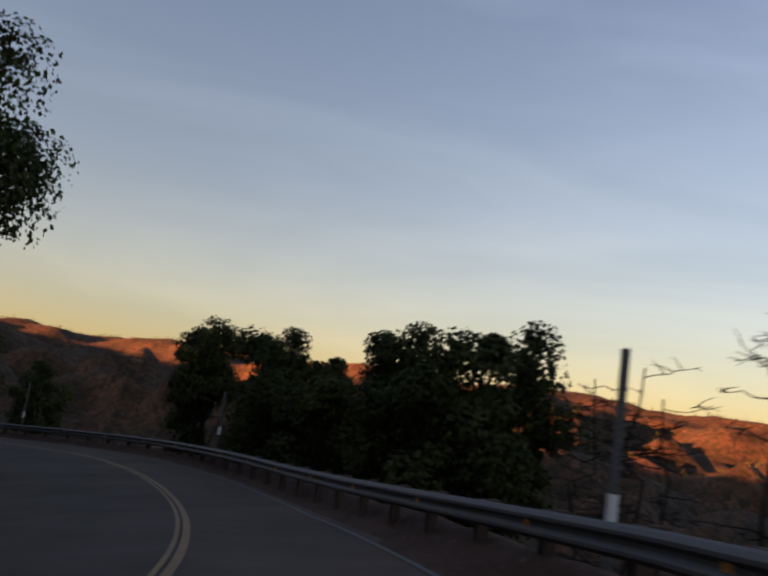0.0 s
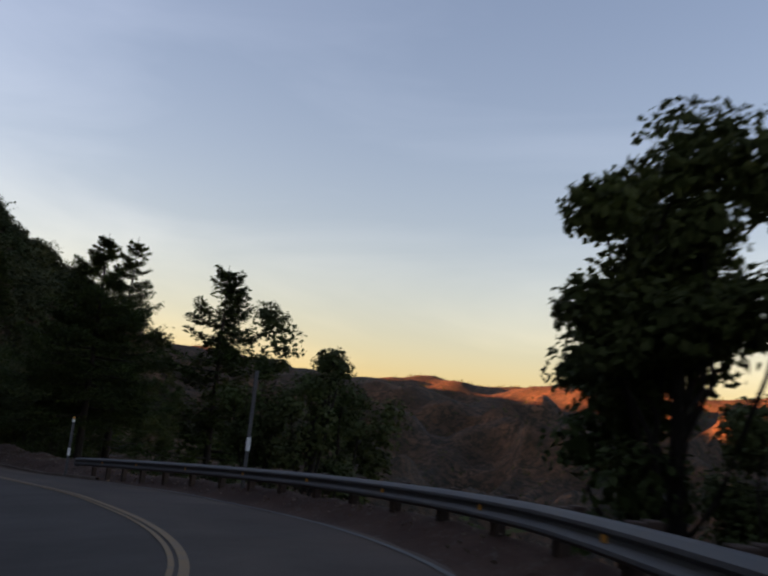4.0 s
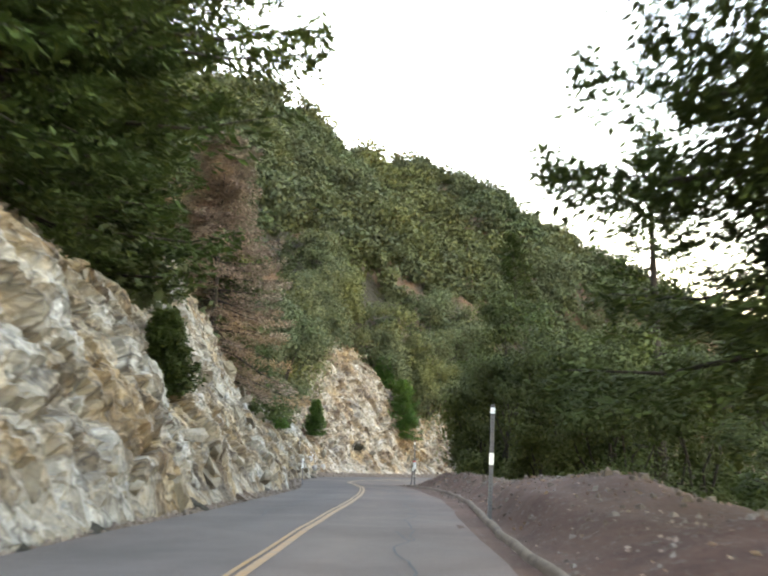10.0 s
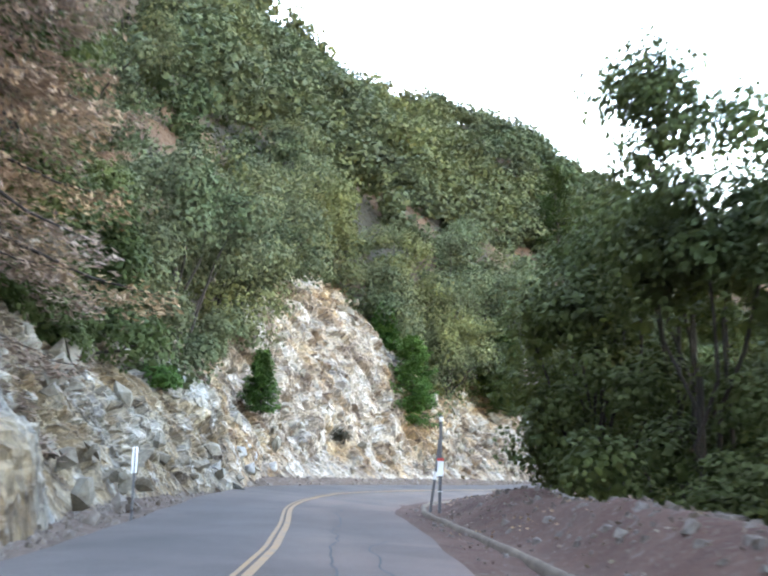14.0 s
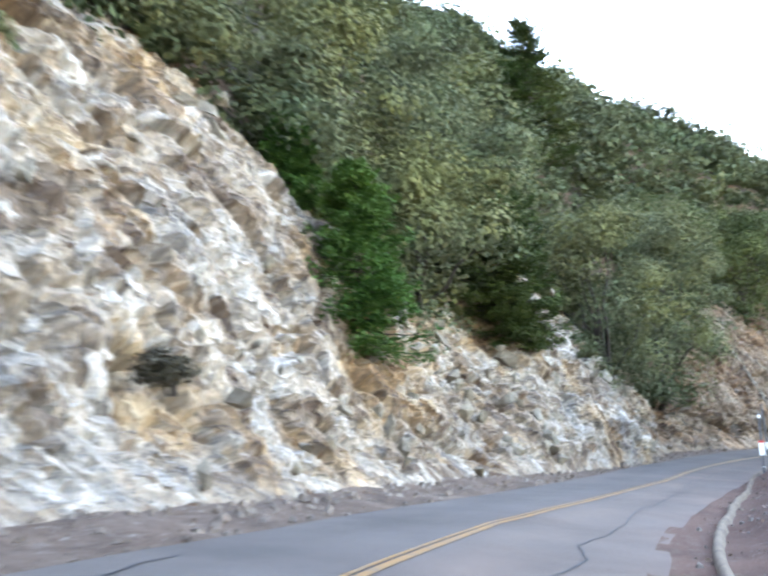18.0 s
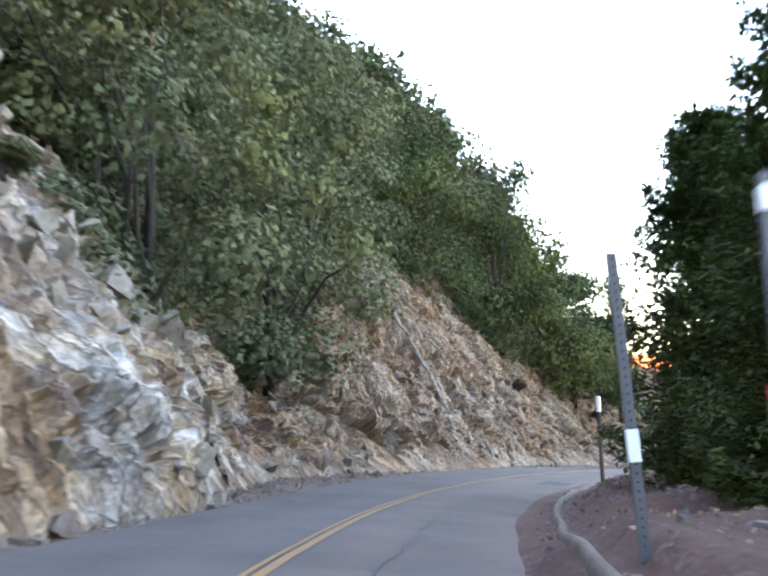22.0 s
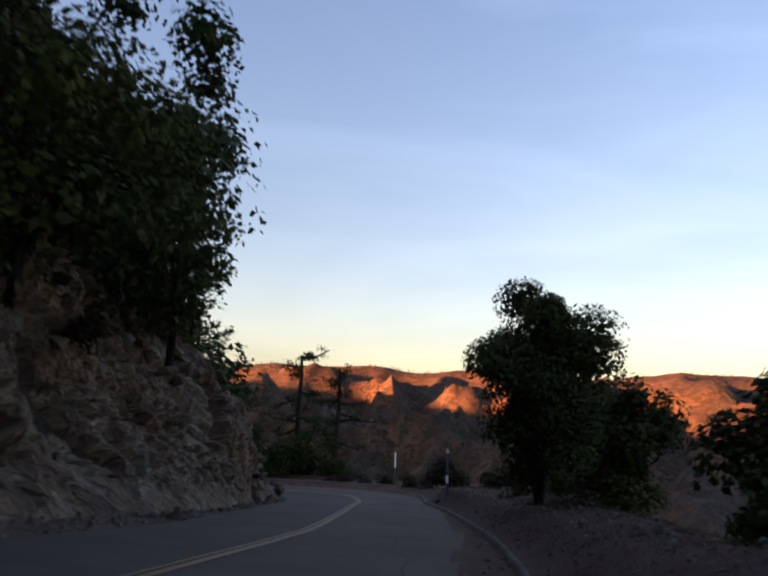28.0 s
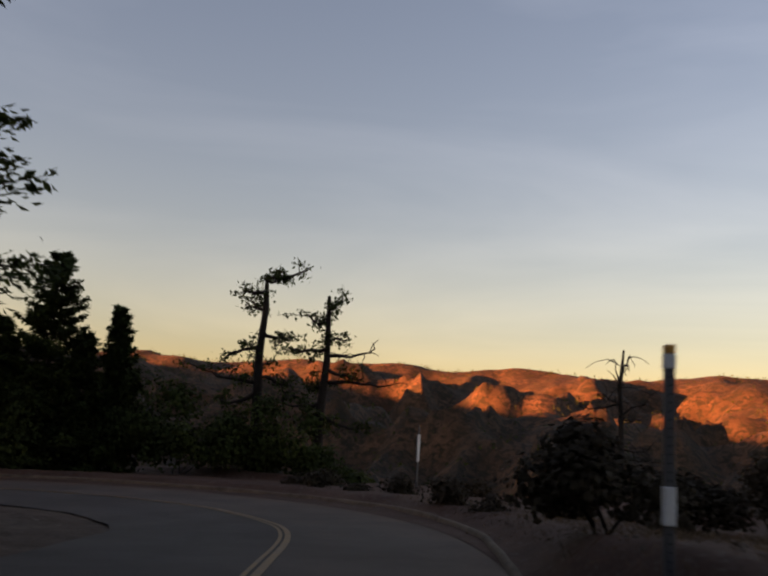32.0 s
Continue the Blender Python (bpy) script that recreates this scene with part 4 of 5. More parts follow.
# ---------------------------------------------------------------- woods on the slope above the road
def woods(name, s0, s1, b0, b1, step, r_lo, r_hi, per, size, seed, material, label):
    rng = np.random.default_rng(seed)
    n = int((s1 - s0) * (b1 - b0) / step**2)
    s, b = rng.uniform(s0, s1, n), rng.uniform(b0, b1, n)
    l = FOOT(s) + ROCK_TOP(s) / 1.75 + b
    p = place(s, l, 0)
    keep = np.abs(nearest(p[:, 0], p[:, 1])[1] - l) < 4
    p = p[keep]
    p[:, 2] = land(p[:, 0], p[:, 1])
    m = len(p)
    r = rng.uniform(r_lo, r_hi, m) * (1 + 0.35 * fractal(p, 0.06, 2, seed))
    lob = 5
    k = np.repeat(np.arange(m), lob)
    c = p[k] + shell(rng, m * lob, -0.1) * rng.uniform(0.25, 0.85, m * lob)[:, None] * r[k][:, None] + np.array([0, 0, 0.5]) * r[k][:, None]
    crown = lobed(rng, c, rng.uniform(0.42, 0.66, m * lob) * r[k], per, size, 0, 0.75)
    k = np.repeat(np.arange(m), 60)
    core = leaves(p[k] + shell(rng, len(k), -0.2) * (r[k] * rng.uniform(0.1, 0.75, len(k)))[:, None] + np.array([0, 0, 0.3]) * r[k][:, None], np.minimum(r[k] * 0.3, size * 1.3), rng, wide=0.8)
    return structure(name, mesh_of(name, *joined([crown, core]), material), label, "woods", "stuff")


woods("hillside_brush", 79, 276, 0.4, 16, 1.8, 1.1, 2.3, 32, 0.35, 61, CHAPARRAL, "dense green oak brush on the steep slope above the rock")
woods("hillside_brush", 82, 290, 14, 62, 2.4, 1.6, 3.3, 21, 0.62, 62, CHAPARRAL, "dense green oak brush covering the mountainside")
woods("hillside_brush", 84, 320, 60, 150, 4.6, 2.6, 4.8, 22, 1.0, 63, CHAPARRAL, "green oak brush on the upper mountainside")
woods("hillside_brush", 138, 206, 10, 64, 2.5, 1.7, 3.2, 20, 0.62, 65, CHAPARRAL, "dense green oak brush on the slope fanning out above the bend")
woods("hillside_brush", 194, 252, 6, 60, 2.3, 1.7, 3.2, 20, 0.6, 66, CHAPARRAL, "dense green oak brush behind the oaks above the cutting")
woods("hillside_brush", 132, 158, 1.0, 26, 1.7, 1.2, 2.2, 30, 0.36, 67, CHAPARRAL, "dense green oak brush filling the gully")
woods("hillside_brush", 118, 152, 18, 50, 2.2, 1.6, 2.9, 22, 0.5, 68, CHAPARRAL, "dense green oak brush high above the gully")
# The stretch behind the start is unseen, added to block sky light from the road.
woods("hillside_brush", -20, 80, 0.5, 34, 3.4, 1.6, 3.2, 20, 0.42, 64, CHAPARRAL, "dark oak brush on the bank inside the bend")

# scrub on the valley slope below the road and on the far ridge
rng = np.random.default_rng(77)
vs, vl = rng.uniform(-15, 330, 1500), -rng.uniform(0, 1, 1500) ** 1.5 * 110
vl = vl - BENCH(vs) - 2.5
vp = place(vs, vl, 0)
vp = vp[np.abs(nearest(vp[:, 0], vp[:, 1])[1] - vl) < 4]
vp[:, 2] = land(vp[:, 0], vp[:, 1])
vr = rng.uniform(0.9, 2.3, len(vp))
k = np.repeat(np.arange(len(vp)), 3)
k2 = np.repeat(np.arange(len(vp)), 10)
vc = vp[k] + shell(rng, len(k), 0) * 0.55 * vr[k][:, None] + np.array([0, 0, 0.4]) * vr[k][:, None]
structure("valley_scrub", mesh_of("valley_scrub", *joined([lobed(rng, vc, vr[k] * 0.55, 13, 0.48, 0, 0.7), leaves(vp[k2] + shell(rng, len(k2), -0.2) * (vr[k2] * rng.uniform(0.1, 0.7, len(k2)))[:, None], vr[k2] * 0.6, rng, wide=0.8)]), OAK),
          "dark scrub on the slope dropping below the road", "woods", "stuff")
n = 5200
ang = np.radians(rng.uniform(-52, 36, n))
rad = np.where(rng.random(n) < 0.14, 1800 - np.abs(rng.normal(size=n)) * 20, 1800 - rng.uniform(0, 1, n) ** 0.8 * 950)
tp = np.stack([-60 - np.sin(ang) * rad, 100 + np.cos(ang) * rad, 0 * ang], 1)
tp = tp[fractal(tp, 0.008, 2, 55) > -0.25 * (np.arange(n) % 3)]
tp[:, 2] = land(tp[:, 0], tp[:, 1])
tr_r = rng.uniform(1.0, 2.6, len(tp))
k = np.repeat(np.arange(len(tp)), 7)
structure("ridge_trees", mesh_of("ridge_trees", *leaves(tp[k] + rng.normal(size=(len(k), 3)) * tr_r[k][:, None] * (0.6, 0.6, 0.9) + (0, 0, 1.0), tr_r[k] * 1.3, rng), FIR), "scattered dark trees and brush on the far ridge", "woods", "stuff")

# ---------------------------------------------------------------- trees above the road
OAK_LABEL, FIR_LABEL = "broad green live oak rooted above the rock cutting", "tall dark fir with drooping boughs"
broadleaf(rooted(33, 9.5), 16, 6.3, 1, OAK, "large dark oak leaning over the road's inner side", 30, 640, 0.2, 0.62, 0.22, 0.3)
conifer(on(126.5, 13.2, 9.5), 34, 9.0, 2, FIR, "towering fir with long bare-tipped boughs above the cliff", 40, 0.36, 0.2, 0.34, droop=0.3, whorl=1.2)
conifer(on(116.5, 11.8, 7.4), 13, 3.6, 3, FIR, "dense green fir hanging over the pale rock", 42, 0.34, 0.05, 0.02, group="firs on the cliff")
conifer(on(95.0, 10.4, 7.4), 21, 6.0, 7, FIR, "dense green fir drooping over the high rock", 46, 0.34, 0.05, 0.0, group="firs on the cliff", power=0.6, droop=0.5)
conifer(on(101.5, 9.6, 6.6), 12, 4.4, 8, FIR, "dense green fir drooping over the pale rock", 60, 0.26, 0.05, 0.0, group="firs on the cliff", power=0.6, droop=0.55)
conifer(on(109, 10.4, 6.6), 17, 5.2, 4, FIR, "dense green fir hanging over the pale rock", 42, 0.34, 0.05, 0.02, group="firs on the cliff")
conifer(on(105, 11.8, 8.6), 27, 9.6, 5, FIR, "tall fir with long separate boughs reaching over the road", 34, 0.36, 0.3, 0.02, group="firs on the cliff", power=0.5, whorl=1.1)
conifer(on(134.5, 10.2, 3.6), 17.5, 5.3, 6, RUST, "dead fir still holding rust-brown foliage", 95, 0.2, 0.08, 0.0, name="dead_fir", power=0.45, droop=0.75, fan=0.5, whorl=1.1)
for s, l, u, h, r, seed, mat, label in [
        (151, 9.4, 3.4, 13.5, 4.6, 11, OLIVE, "grey-green oak crowding over the low rock"),
        (157.5, 12.2, 7.0, 12.0, 4.8, 12, OLIVE, "grey-green oak on top of the rock face"),
        (139, 10.8, 4.4, 13.5, 4.2, 13, OAK, "green oak in the gully beside the rock"),
        (143, 9.4, 3.4, 9, 3.2, 34, OAK, "green oak in the gully beside the rock"), (147, 9.6, 3.2, 9, 3.4, 35, OLIVE, "grey-green oak crowding over the low rock"),
        (139, 16, 9.0, 14, 5.4, 36, OAK, OAK_LABEL), (148, 15.5, 8.0, 14, 5.2, 37, OAK, OAK_LABEL),
        (165, 14.8, 10.0, 11, 4.8, 14, OLIVE, OAK_LABEL), (173, 17.0, 13.0, 11, 4.8, 15, OLIVE, OAK_LABEL),
        (180, 14.0, 9.0, 12.5, 5.0, 16, OLIVE, OAK_LABEL), (184.5, 11.0, 5.2, 13.5, 4.8, 17, OLIVE, "olive-green oak hanging low over the cutting"),
        (191, 14.0, 8.6, 15.5, 5.2, 18, OLIVE, OAK_LABEL), (198, 15.6, 10.6, 15, 5.4, 19, OLIVE, OAK_LABEL),
        (204, 9.0, 3.2, 14, 5.0, 20, OLIVE, "big olive-green oak bulging over the low rock"),
        (211.5, 9.2, 3.4, 14.5, 5.6, 21, OLIVE, "big olive-green oak bulging over the low rock"),
        (218.5, 11.4, 6.6, 13.5, 5.0, 22, OLIVE, OAK_LABEL), (224, 16.5, 11, 13, 5.0, 23, OAK, OAK_LABEL),
        (233, 13.8, 9.6, 13.5, 5.4, 24, OAK, "dark green oak at the top of the brown cutting"),
        (241, 11.2, 6.6, 17, 5.6, 25, OAK, "dark green oak at the top of the brown cutting"),
        (245.5, 12.0, 6.0, 15.5, 6.0, 38, OAK, "dark green oak at the top of the brown cutting"),
        (250.0, 8.8, 4.2, 11.5, 5.0, 26, OAK, "dark green oak at the top of the brown cutting")]:
    broadleaf(on(s, l, u), h, r, seed, mat, label, 26, 500, 0.2, 0.66, 0.02, 0.22, group="oaks above the road")
for s, l, h, r, seed in [(155, 18.5, 9, 4.2, 80), (161, 23.5, 9, 4.4, 81), (175, 20.5, 8, 4.2, 82)]:
    broadleaf(rooted(s, l), h, r, seed, OLIVE, OAK_LABEL, 24, 330, 0.22, 0.66, 0.02, 0.2, group="oaks above the road")
broadleaf(on(238, 16, 13), 13, 4, 27, OAK, "thin-crowned oak with sky showing through", 22, 190, 0.26, 0.3, 0.1, 0.2, group="oaks above the road")
broadleaf(on(257.0, 7.0, 4.6), 7.4, 2.0, 28, OAK, "small open oak at the end of the cutting", 16, 170, 0.2, 0.35, 0.05, 0.1)
broadleaf(on(259.5, 8.7, 4.2), 14, 3.8, 29, OAK, "tall dark oak above the rock's end", 24, 330, 0.24, 0.6, 0.05, 0.2)
conifer(Vector((-139.8, 228.4, float(land(-139.8, 228.4)[0]))), 19, 5.8, 30, FIR, "dark fir with long separate boughs beside the bend", 44, 0.3, 0.25, 0.06, whorl=1.3)
conifer(on(267, 12.5, 3.0), 15, 4.2, 31, FIR, "dark fir behind the rock's end", 26, 0.36, 0.15, 0.06)

broadleaf(on(99, 13.5, 9.6), 16, 5.8, 33, OAK, "dark oak crowding the top of the high rock", 26, 420, 0.24, 0.66, 0.02, 0.25)

# young trees growing out of the rock
conifer(on(107.2, 6.9, 3.1), 2.3, 0.95, 40, FIR, "small young conifer rooted in the rock face", 80, 0.16, 0.02, 0.02, name="young_conifer")
conifer(on(156.4, 8.0, 4.0), 2.8, 1.0, 41, YOUNG, "young conifer leaning out of the rock face", 60, 0.17, 0.1, 0.0, name="young_conifer")
conifer(on(175.8, 9.4, 4.7), 6.0, 2.5, 42, YOUNG, "bushy bright green young conifer on the cutting", 80, 0.2, 0.12, 0.0, name="young_conifer", power=0.7, fan=0.5)
conifer(on(177, 12.6, 10.0), 3.4, 1.1, 43, YOUNG, "young conifer among the oaks", 90, 0.22, 0.0, 0.0, name="young_conifer", power=0.6)
conifer(on(189.6, 9.2, 6.2), 8.0, 3.0, 44, FIR, "dark green young conifer on the rock's edge", 66, 0.26, 0.0, 0.0, name="young_conifer", power=0.6)
for k, (s, l, u, r) in enumerate([(158.5, 11.8, 7.6, 1.5), (161.5, 13.2, 9.2, 1.6), (164.5, 13.0, 9.6, 1.4), (168, 14.6, 11.2, 1.5), (155.5, 10.2, 6.0, 1.2)]):
    shrub(on(s, l, u), r, 60 + k, OLIVE, "olive brush hanging over the rock's brow", per=240, size=0.15, group="brush on the rock's brow")
shrub(on(164.8, 8.1, 2.5), 0.75, 45, SCRUB, "dry brown bush on the rock face", per=160, size=0.1, core=0.4)
shrub(on(195.5, 7.2, 5.6), 0.55, 46, OLIVE, "small green bush on the rock point", per=150, size=0.1)
shrub(on(136.6, 9.0, 4.6), 1.1, 47, FIR, "dark bush beside the roadside marker", per=200)
shrub(on(140.0, 8.6, 3.6), 1.4, 48, OAK, "dark bush at the foot of the oak", per=220)
shrub(on(145.5, 7.6, 3.4), 1.1, 49, YOUNG, "bright green bush over the low rock", per=220)
for k, (s, l, u, r) in enumerate([(229, 10.4, 6.2, 0.9), (240, 9.4, 5.2, 0.8), (251, 7.2, 3.6, 0.9), (216, 10.2, 7.0, 1.0)]):
    shrub(on(s, l, u), r, 50 + k, SCRUB, "dry grey brush clinging to the brown cutting", per=150, size=0.12, core=0.4, group="dry brush on the cutting")

# pale quartz veins standing out of the brown cutting, and white boulders at the foot of the rock
for face, points, wide in [(2, ((222.6, 7.3), (222.8, 6.2), (222.7, 5.0), (222.8, 3.9), (222.6, 3.1), (222.3, 2.4)), 0.15), (2, ((222.0, 2.0), (221.7, 1.6), (221.4, 1.1)), 0.15),
                           (2, ((225.6, 6.6), (226.0, 6.0), (226.4, 5.4), (226.6, 4.9)), 0.11), (2, ((243.4, 4.6), (243.9, 4.1), (244.5, 3.8)), 0.13)]:
    bend = np.random.default_rng(int(points[0][0] * 10))
    steps = np.linspace(0, len(points) - 1, len(points) * 5)
    vs_, vh_ = (np.interp(steps, np.arange(len(points)), [q[k] for q in points]) + bend.normal(size=len(steps)) * 0.05 for k in (0, 1))
    line = place(vs_, FOOT(vs_) + vh_ / 1.75 - 0.62 + bend.normal(size=len(steps)) * 0.05, vh_ + lean(vs_, 7.0))
    part("quartz_vein", mesh_of("quartz_vein", *tube(line, wide * bend.uniform(0.3, 0.85, len(steps)), 5), PALE_BLOCK), FACES[face][0], "pale quartz vein")
boulders = stone_meshes("boulder", QUARTZ, 3, 66, 0.8)
for k, (s, h, size) in enumerate([(153.6, 1.5, 0.36), (154.6, 1.1, 0.26), (156.6, 0.6, 0.22), (152.2, 1.2, 0.34), (152.8, 0.5, 0.28)]):
    ob = part("boulder", boulders[k % 3], FACES[1][0], "white quartz boulder")
    ob.matrix_basis = Matrix.Translation(on(s, float(FOOT(s)) + h / 1.75 - 0.2, h + float(lean(s, 7.0)))) @ pose(0, 0, 0, 20 * k, 30, 50 * k) @ Matrix.Diagonal((size, size, size * 1.3, 1))

# ---------------------------------------------------------------- trees below the road
def fir_below(s, l, top, reach, seed, density, gaps, label, size=0.36, power=0.9, base=0.08):
    p = rooted(s, l)
    h = float(np.interp(s, AXIS_S, AXIS[:, 2])) + top - p.z
    return conifer(p, h, reach, seed, FIR, label, density, size, gaps, base, group="firs below the road", power=power, whorl=1.2, fan=0.5)


def oak_below(s, l, top, r, seed, label, lobes=20, per=300, size=0.2, core=0.58, base=0.12, mat=None):
    p = rooted(s, l)
    h = float(np.interp(s, AXIS_S, AXIS[:, 2])) + top - p.z
    return broadleaf(p, h, r, seed, mat or OAK, label, lobes, per, size, core, base, 0.16, group="oaks below the road")


fir_below(94.5, -7.8, 15.8, 6.6, 70, 190, 0.15, "big dark fir with layered boughs beside the dirt berm", 0.19, 0.9, 0.3)
fir_below(104.2, -12.2, 18.4, 5.6, 71, 90, 0.25, "tall fir with thin ragged boughs", 0.24, 0.75)
fir_below(92.2, -16.0, 14.8, 5.6, 72, 40, 0.2, "broad spreading fir on the valley slope", 0.38, 0.55)
fir_below(128, -14.5, 20.2, 4.6, 73, 34, 0.3, "tall thin fir with gaps between its boughs", 0.38, 0.5)
for s, l, top, r, seed, per, core in [(36, -5.6, 5.4, 2.6, 79, 420, 0.66), (39, -6.2, 7.2, 2.9, 80, 420, 0.66), (42.5, -8.6, 7.2, 3.0, 81, 420, 0.66), (45, -6.2, 7.4, 2.7, 78, 420, 0.66), (47, -7.2, 7.3, 2.3, 82, 420, 0.66),
                                      (40, -12.5, 6.0, 3.2, 83, 400, 0.66), (46, -13.0, 6.4, 3.4, 77, 400, 0.66), (33, -9.5, 6.8, 2.9, 84, 400, 0.6), (23.5, -6.6, 6.3, 2.3, 85, 420, 0.66), (27, -6.5, 6.4, 2.4, 75, 420, 0.66), (25.5, -9.4, 7.6, 2.8, 74, 420, 0.66), (30, -7.6, 6.6, 2.5, 73, 420, 0.66), (30, -11.5, 6.6, 3.0, 72, 400, 0.66),
                                      (36.5, -7.8, 5.2, 2.4, 63, 420, 0.66), (33, -6.2, 4.8, 2.1, 64, 420, 0.66), (44, -10.5, 6.8, 2.8, 65, 400, 0.66), (50, -15, 5.4, 2.8, 86, 400, 0.66), (35, -15, 4.5, 3.4, 76, 340, 0.66)]:
    oak_below(s, l, top + 0.7, r, seed, "dark oak on the bank below the guardrail", 20, per, 0.18, core)
oak_below(63.3, -8.5, 7.4, 1.9, 87, "slim upright oak below the guardrail", 14, 240, 0.17, 0.5, 0.25)
oak_below(65.0, -10.4, 5.6, 2.2, 88, "round-headed oak on the valley slope", 14, 240, 0.17, 0.5, 0.25)
oak_below(68, -13.4, 6.6, 3.0, 89, "dark oak on the valley slope", 20, 260, 0.2)
oak_below(74, -11.2, 9.8, 3.0, 90, "dark oak on the valley slope", 20, 260, 0.2)
for s, l, top, r, seed in [(113, -10.5, 6.0, 3.8, 91), (121, -9.6, 8.6, 3.8, 92), (126, -7.6, 9.2, 3.2, 69), (130, -9.4, 10.8, 3.8, 93), (133.5, -7.4, 8.6, 3.2, 68), (140, -7.2, 9.0, 3.2, 67), (144, -9.0, 7.0, 3.8, 95), (152, -9.6, 7.5, 3.8, 96), (118, -16, 9.0, 4.5, 97), (136, -17, 12, 5.0, 98)]:
    oak_below(s, l, top, r, seed, "spreading green oak beyond the dirt berm", 24, 560, 0.16, 0.66, 0.0)
oak_below(137, -8.8, 14.2, 3.9, 94, "tall open-crowned oak beyond the dirt berm", 26, 520, 0.17, 0.6, 0.02)
for s, l, top, r, seed, per, core, size in [(210.5, -6.6, 10.5, 3.2, 102, 400, 0.6, 0.2), (187.5, -8.4, 13.0, 3.6, 103, 420, 0.4, 0.18),
                                            (219.8, -6.2, 15.5, 3.7, 104, 1300, 0.5, 0.13), (229, -7.8, 10.5, 3.0, 105, 300, 0.3, 0.17), (238.5, -6.8, 8.6, 3.2, 106, 240, 0.45, 0.2), (248, -7.6, 5.2, 2.6, 107, 240, 0.5, 0.2),
                                            (258.2, -3.9, 7.9, 2.7, 108, 1150, 0.6, 0.12), (262.5, -7.5, 6.0, 2.8, 109, 260, 0.45, 0.2)]:
    oak_below(s, l, top, r, seed, "oak with dark leaves and thin outer twigs beside the road", 32, per, size, core, 0.02 if s < 215 else 0.34 if s < 225 else 0.1)
for s, l, top, reach, seed in [(199, -6.5, 10.4, 3.1, 100), (205.5, -5.6, 9.6, 3.2, 101), (192, -7.6, 8.0, 3.1, 99)]:
    p = rooted(s, l)
    conifer(p, float(np.interp(s, AXIS_S, AXIS[:, 2])) + top - p.z, reach, seed, FIR, "dense dark evergreen leafy down to the ground", 70, 0.2, 0.14, 0.0, group="evergreens by the marker", power=0.55, droop=0.05, fan=0.5, whorl=0.8)
fir_below(206, -9.5, 14, 3.4, 110, 30, 0.12, "dark fir among the oaks below the road")

# bare and half-dead trees
for s, l, top, seed, tilt in [(14.0, -5.9, 3.5, 120, 0.05), (14.6, -7.3, 3.1, 121, -0.05), (12.4, -7.9, 4.6, 119, -0.04), (17.5, -6.9, 3.7, 118, 0.04)]:
    spot = rooted(s, l)
    dead_tree(spot, float(place(s, l, top)[2]) - spot.z, seed, "leafless twiggy tree below the guardrail", 0, tilt, "bare_tree", 0.24, 0.32, 38)


def snag(at, trunk, limbs, seed, label, stout=1.0):
    """A crooked half-dead fir: a stout trunk, each limb from a share of its height to a tip, with twigs and needle tufts along it."""
    rng = np.random.default_rng(seed)
    tree = thing("dead_tree", Matrix.Translation(at), label, "tree")
    line = np.array(trunk, float)
    heights = line[:, 2] / line[-1, 2]
    stem = part("trunk", mesh_of("trunk", *tube(line, np.linspace(0.36, 0.1, len(line)) * stout, 8), BARK, True), tree)
    tufts = []
    for f, tip, bare in limbs:
        p0 = np.array([np.interp(f, heights, line[:, k]) for k in range(3)])
        p1 = np.array(tip, float)
        mid = (p0 + p1) / 2 + rng.normal(size=3) * 0.25 + (0, 0, -0.25)
        t = np.linspace(0, 1, 9)[:, None]
        curve = (1 - t) ** 2 * p0 + 2 * t * (1 - t) * mid + t**2 * p1 + rng.normal(size=(9, 3)) * 0.05
        wood = [tube(curve, np.linspace(0.13, 0.035, 9) * stout, 6)]
        for _ in range(10):
            q0 = curve[rng.integers(2, 9)]
            q1 = q0 + rng.normal(size=3) * (0.55, 0.55, 0.4) + (0, 0, 0.1)
            wood.append(limb(rng, q0, q1, 0.035, 0.012, 0.1, 4))
            if not bare:
                tufts.append(q0 * 0.4 + q1 * 0.6)
        part("limb", mesh_of("limb", *joined(wood), BARK, True), stem)
    if tufts:
        e = np.repeat(np.array(tufts), 20, 0)
        part("crown", mesh_of("crown", *leaves(e + rng.normal(size=e.shape) * (0.22, 0.22, 0.12), 0.22, rng), FIR), tree, "sparse dark needle tufts")
    return tree


def verge_spot(x, y, sink=0.2):
    return Vector((x, y, float(land(x, y)[0]) - sink))


low = verge_spot(-135.2, 256.5).z
top = -1.6 - low
snag(Vector((-135.2, 256.5, low)), ((0, 0, -0.4), (0.1, 0, 0.3 * top), (-0.05, 0.1, 0.62 * top), (0.15, 0, 0.86 * top), (0.05, 0, top)),
     [(0.98, (1.3, 0, top + 0.1), False), (1.0, (2.4, 0.2, top + 0.7), False), (0.92, (-1.2, 0.1, top - 0.9), False), (0.5, (-3.6, 0, 0.56 * top), False), (0.66, (-2.0, 0.4, 0.6 * top), False), (0.72, (1.7, -0.3, 0.7 * top), False),
      (0.55, (1.9, 0.5, 0.47 * top), False), (0.45, (-1.9, -0.6, 0.4 * top), False), (0.84, (-0.9, 0.8, 0.9 * top), False), (0.62, (0.4, 1.9, 0.62 * top), False)], 122, "half-dead fir with crooked limbs on the far verge")
low = verge_spot(-131.6, 256.6).z
top = -2.5 - low
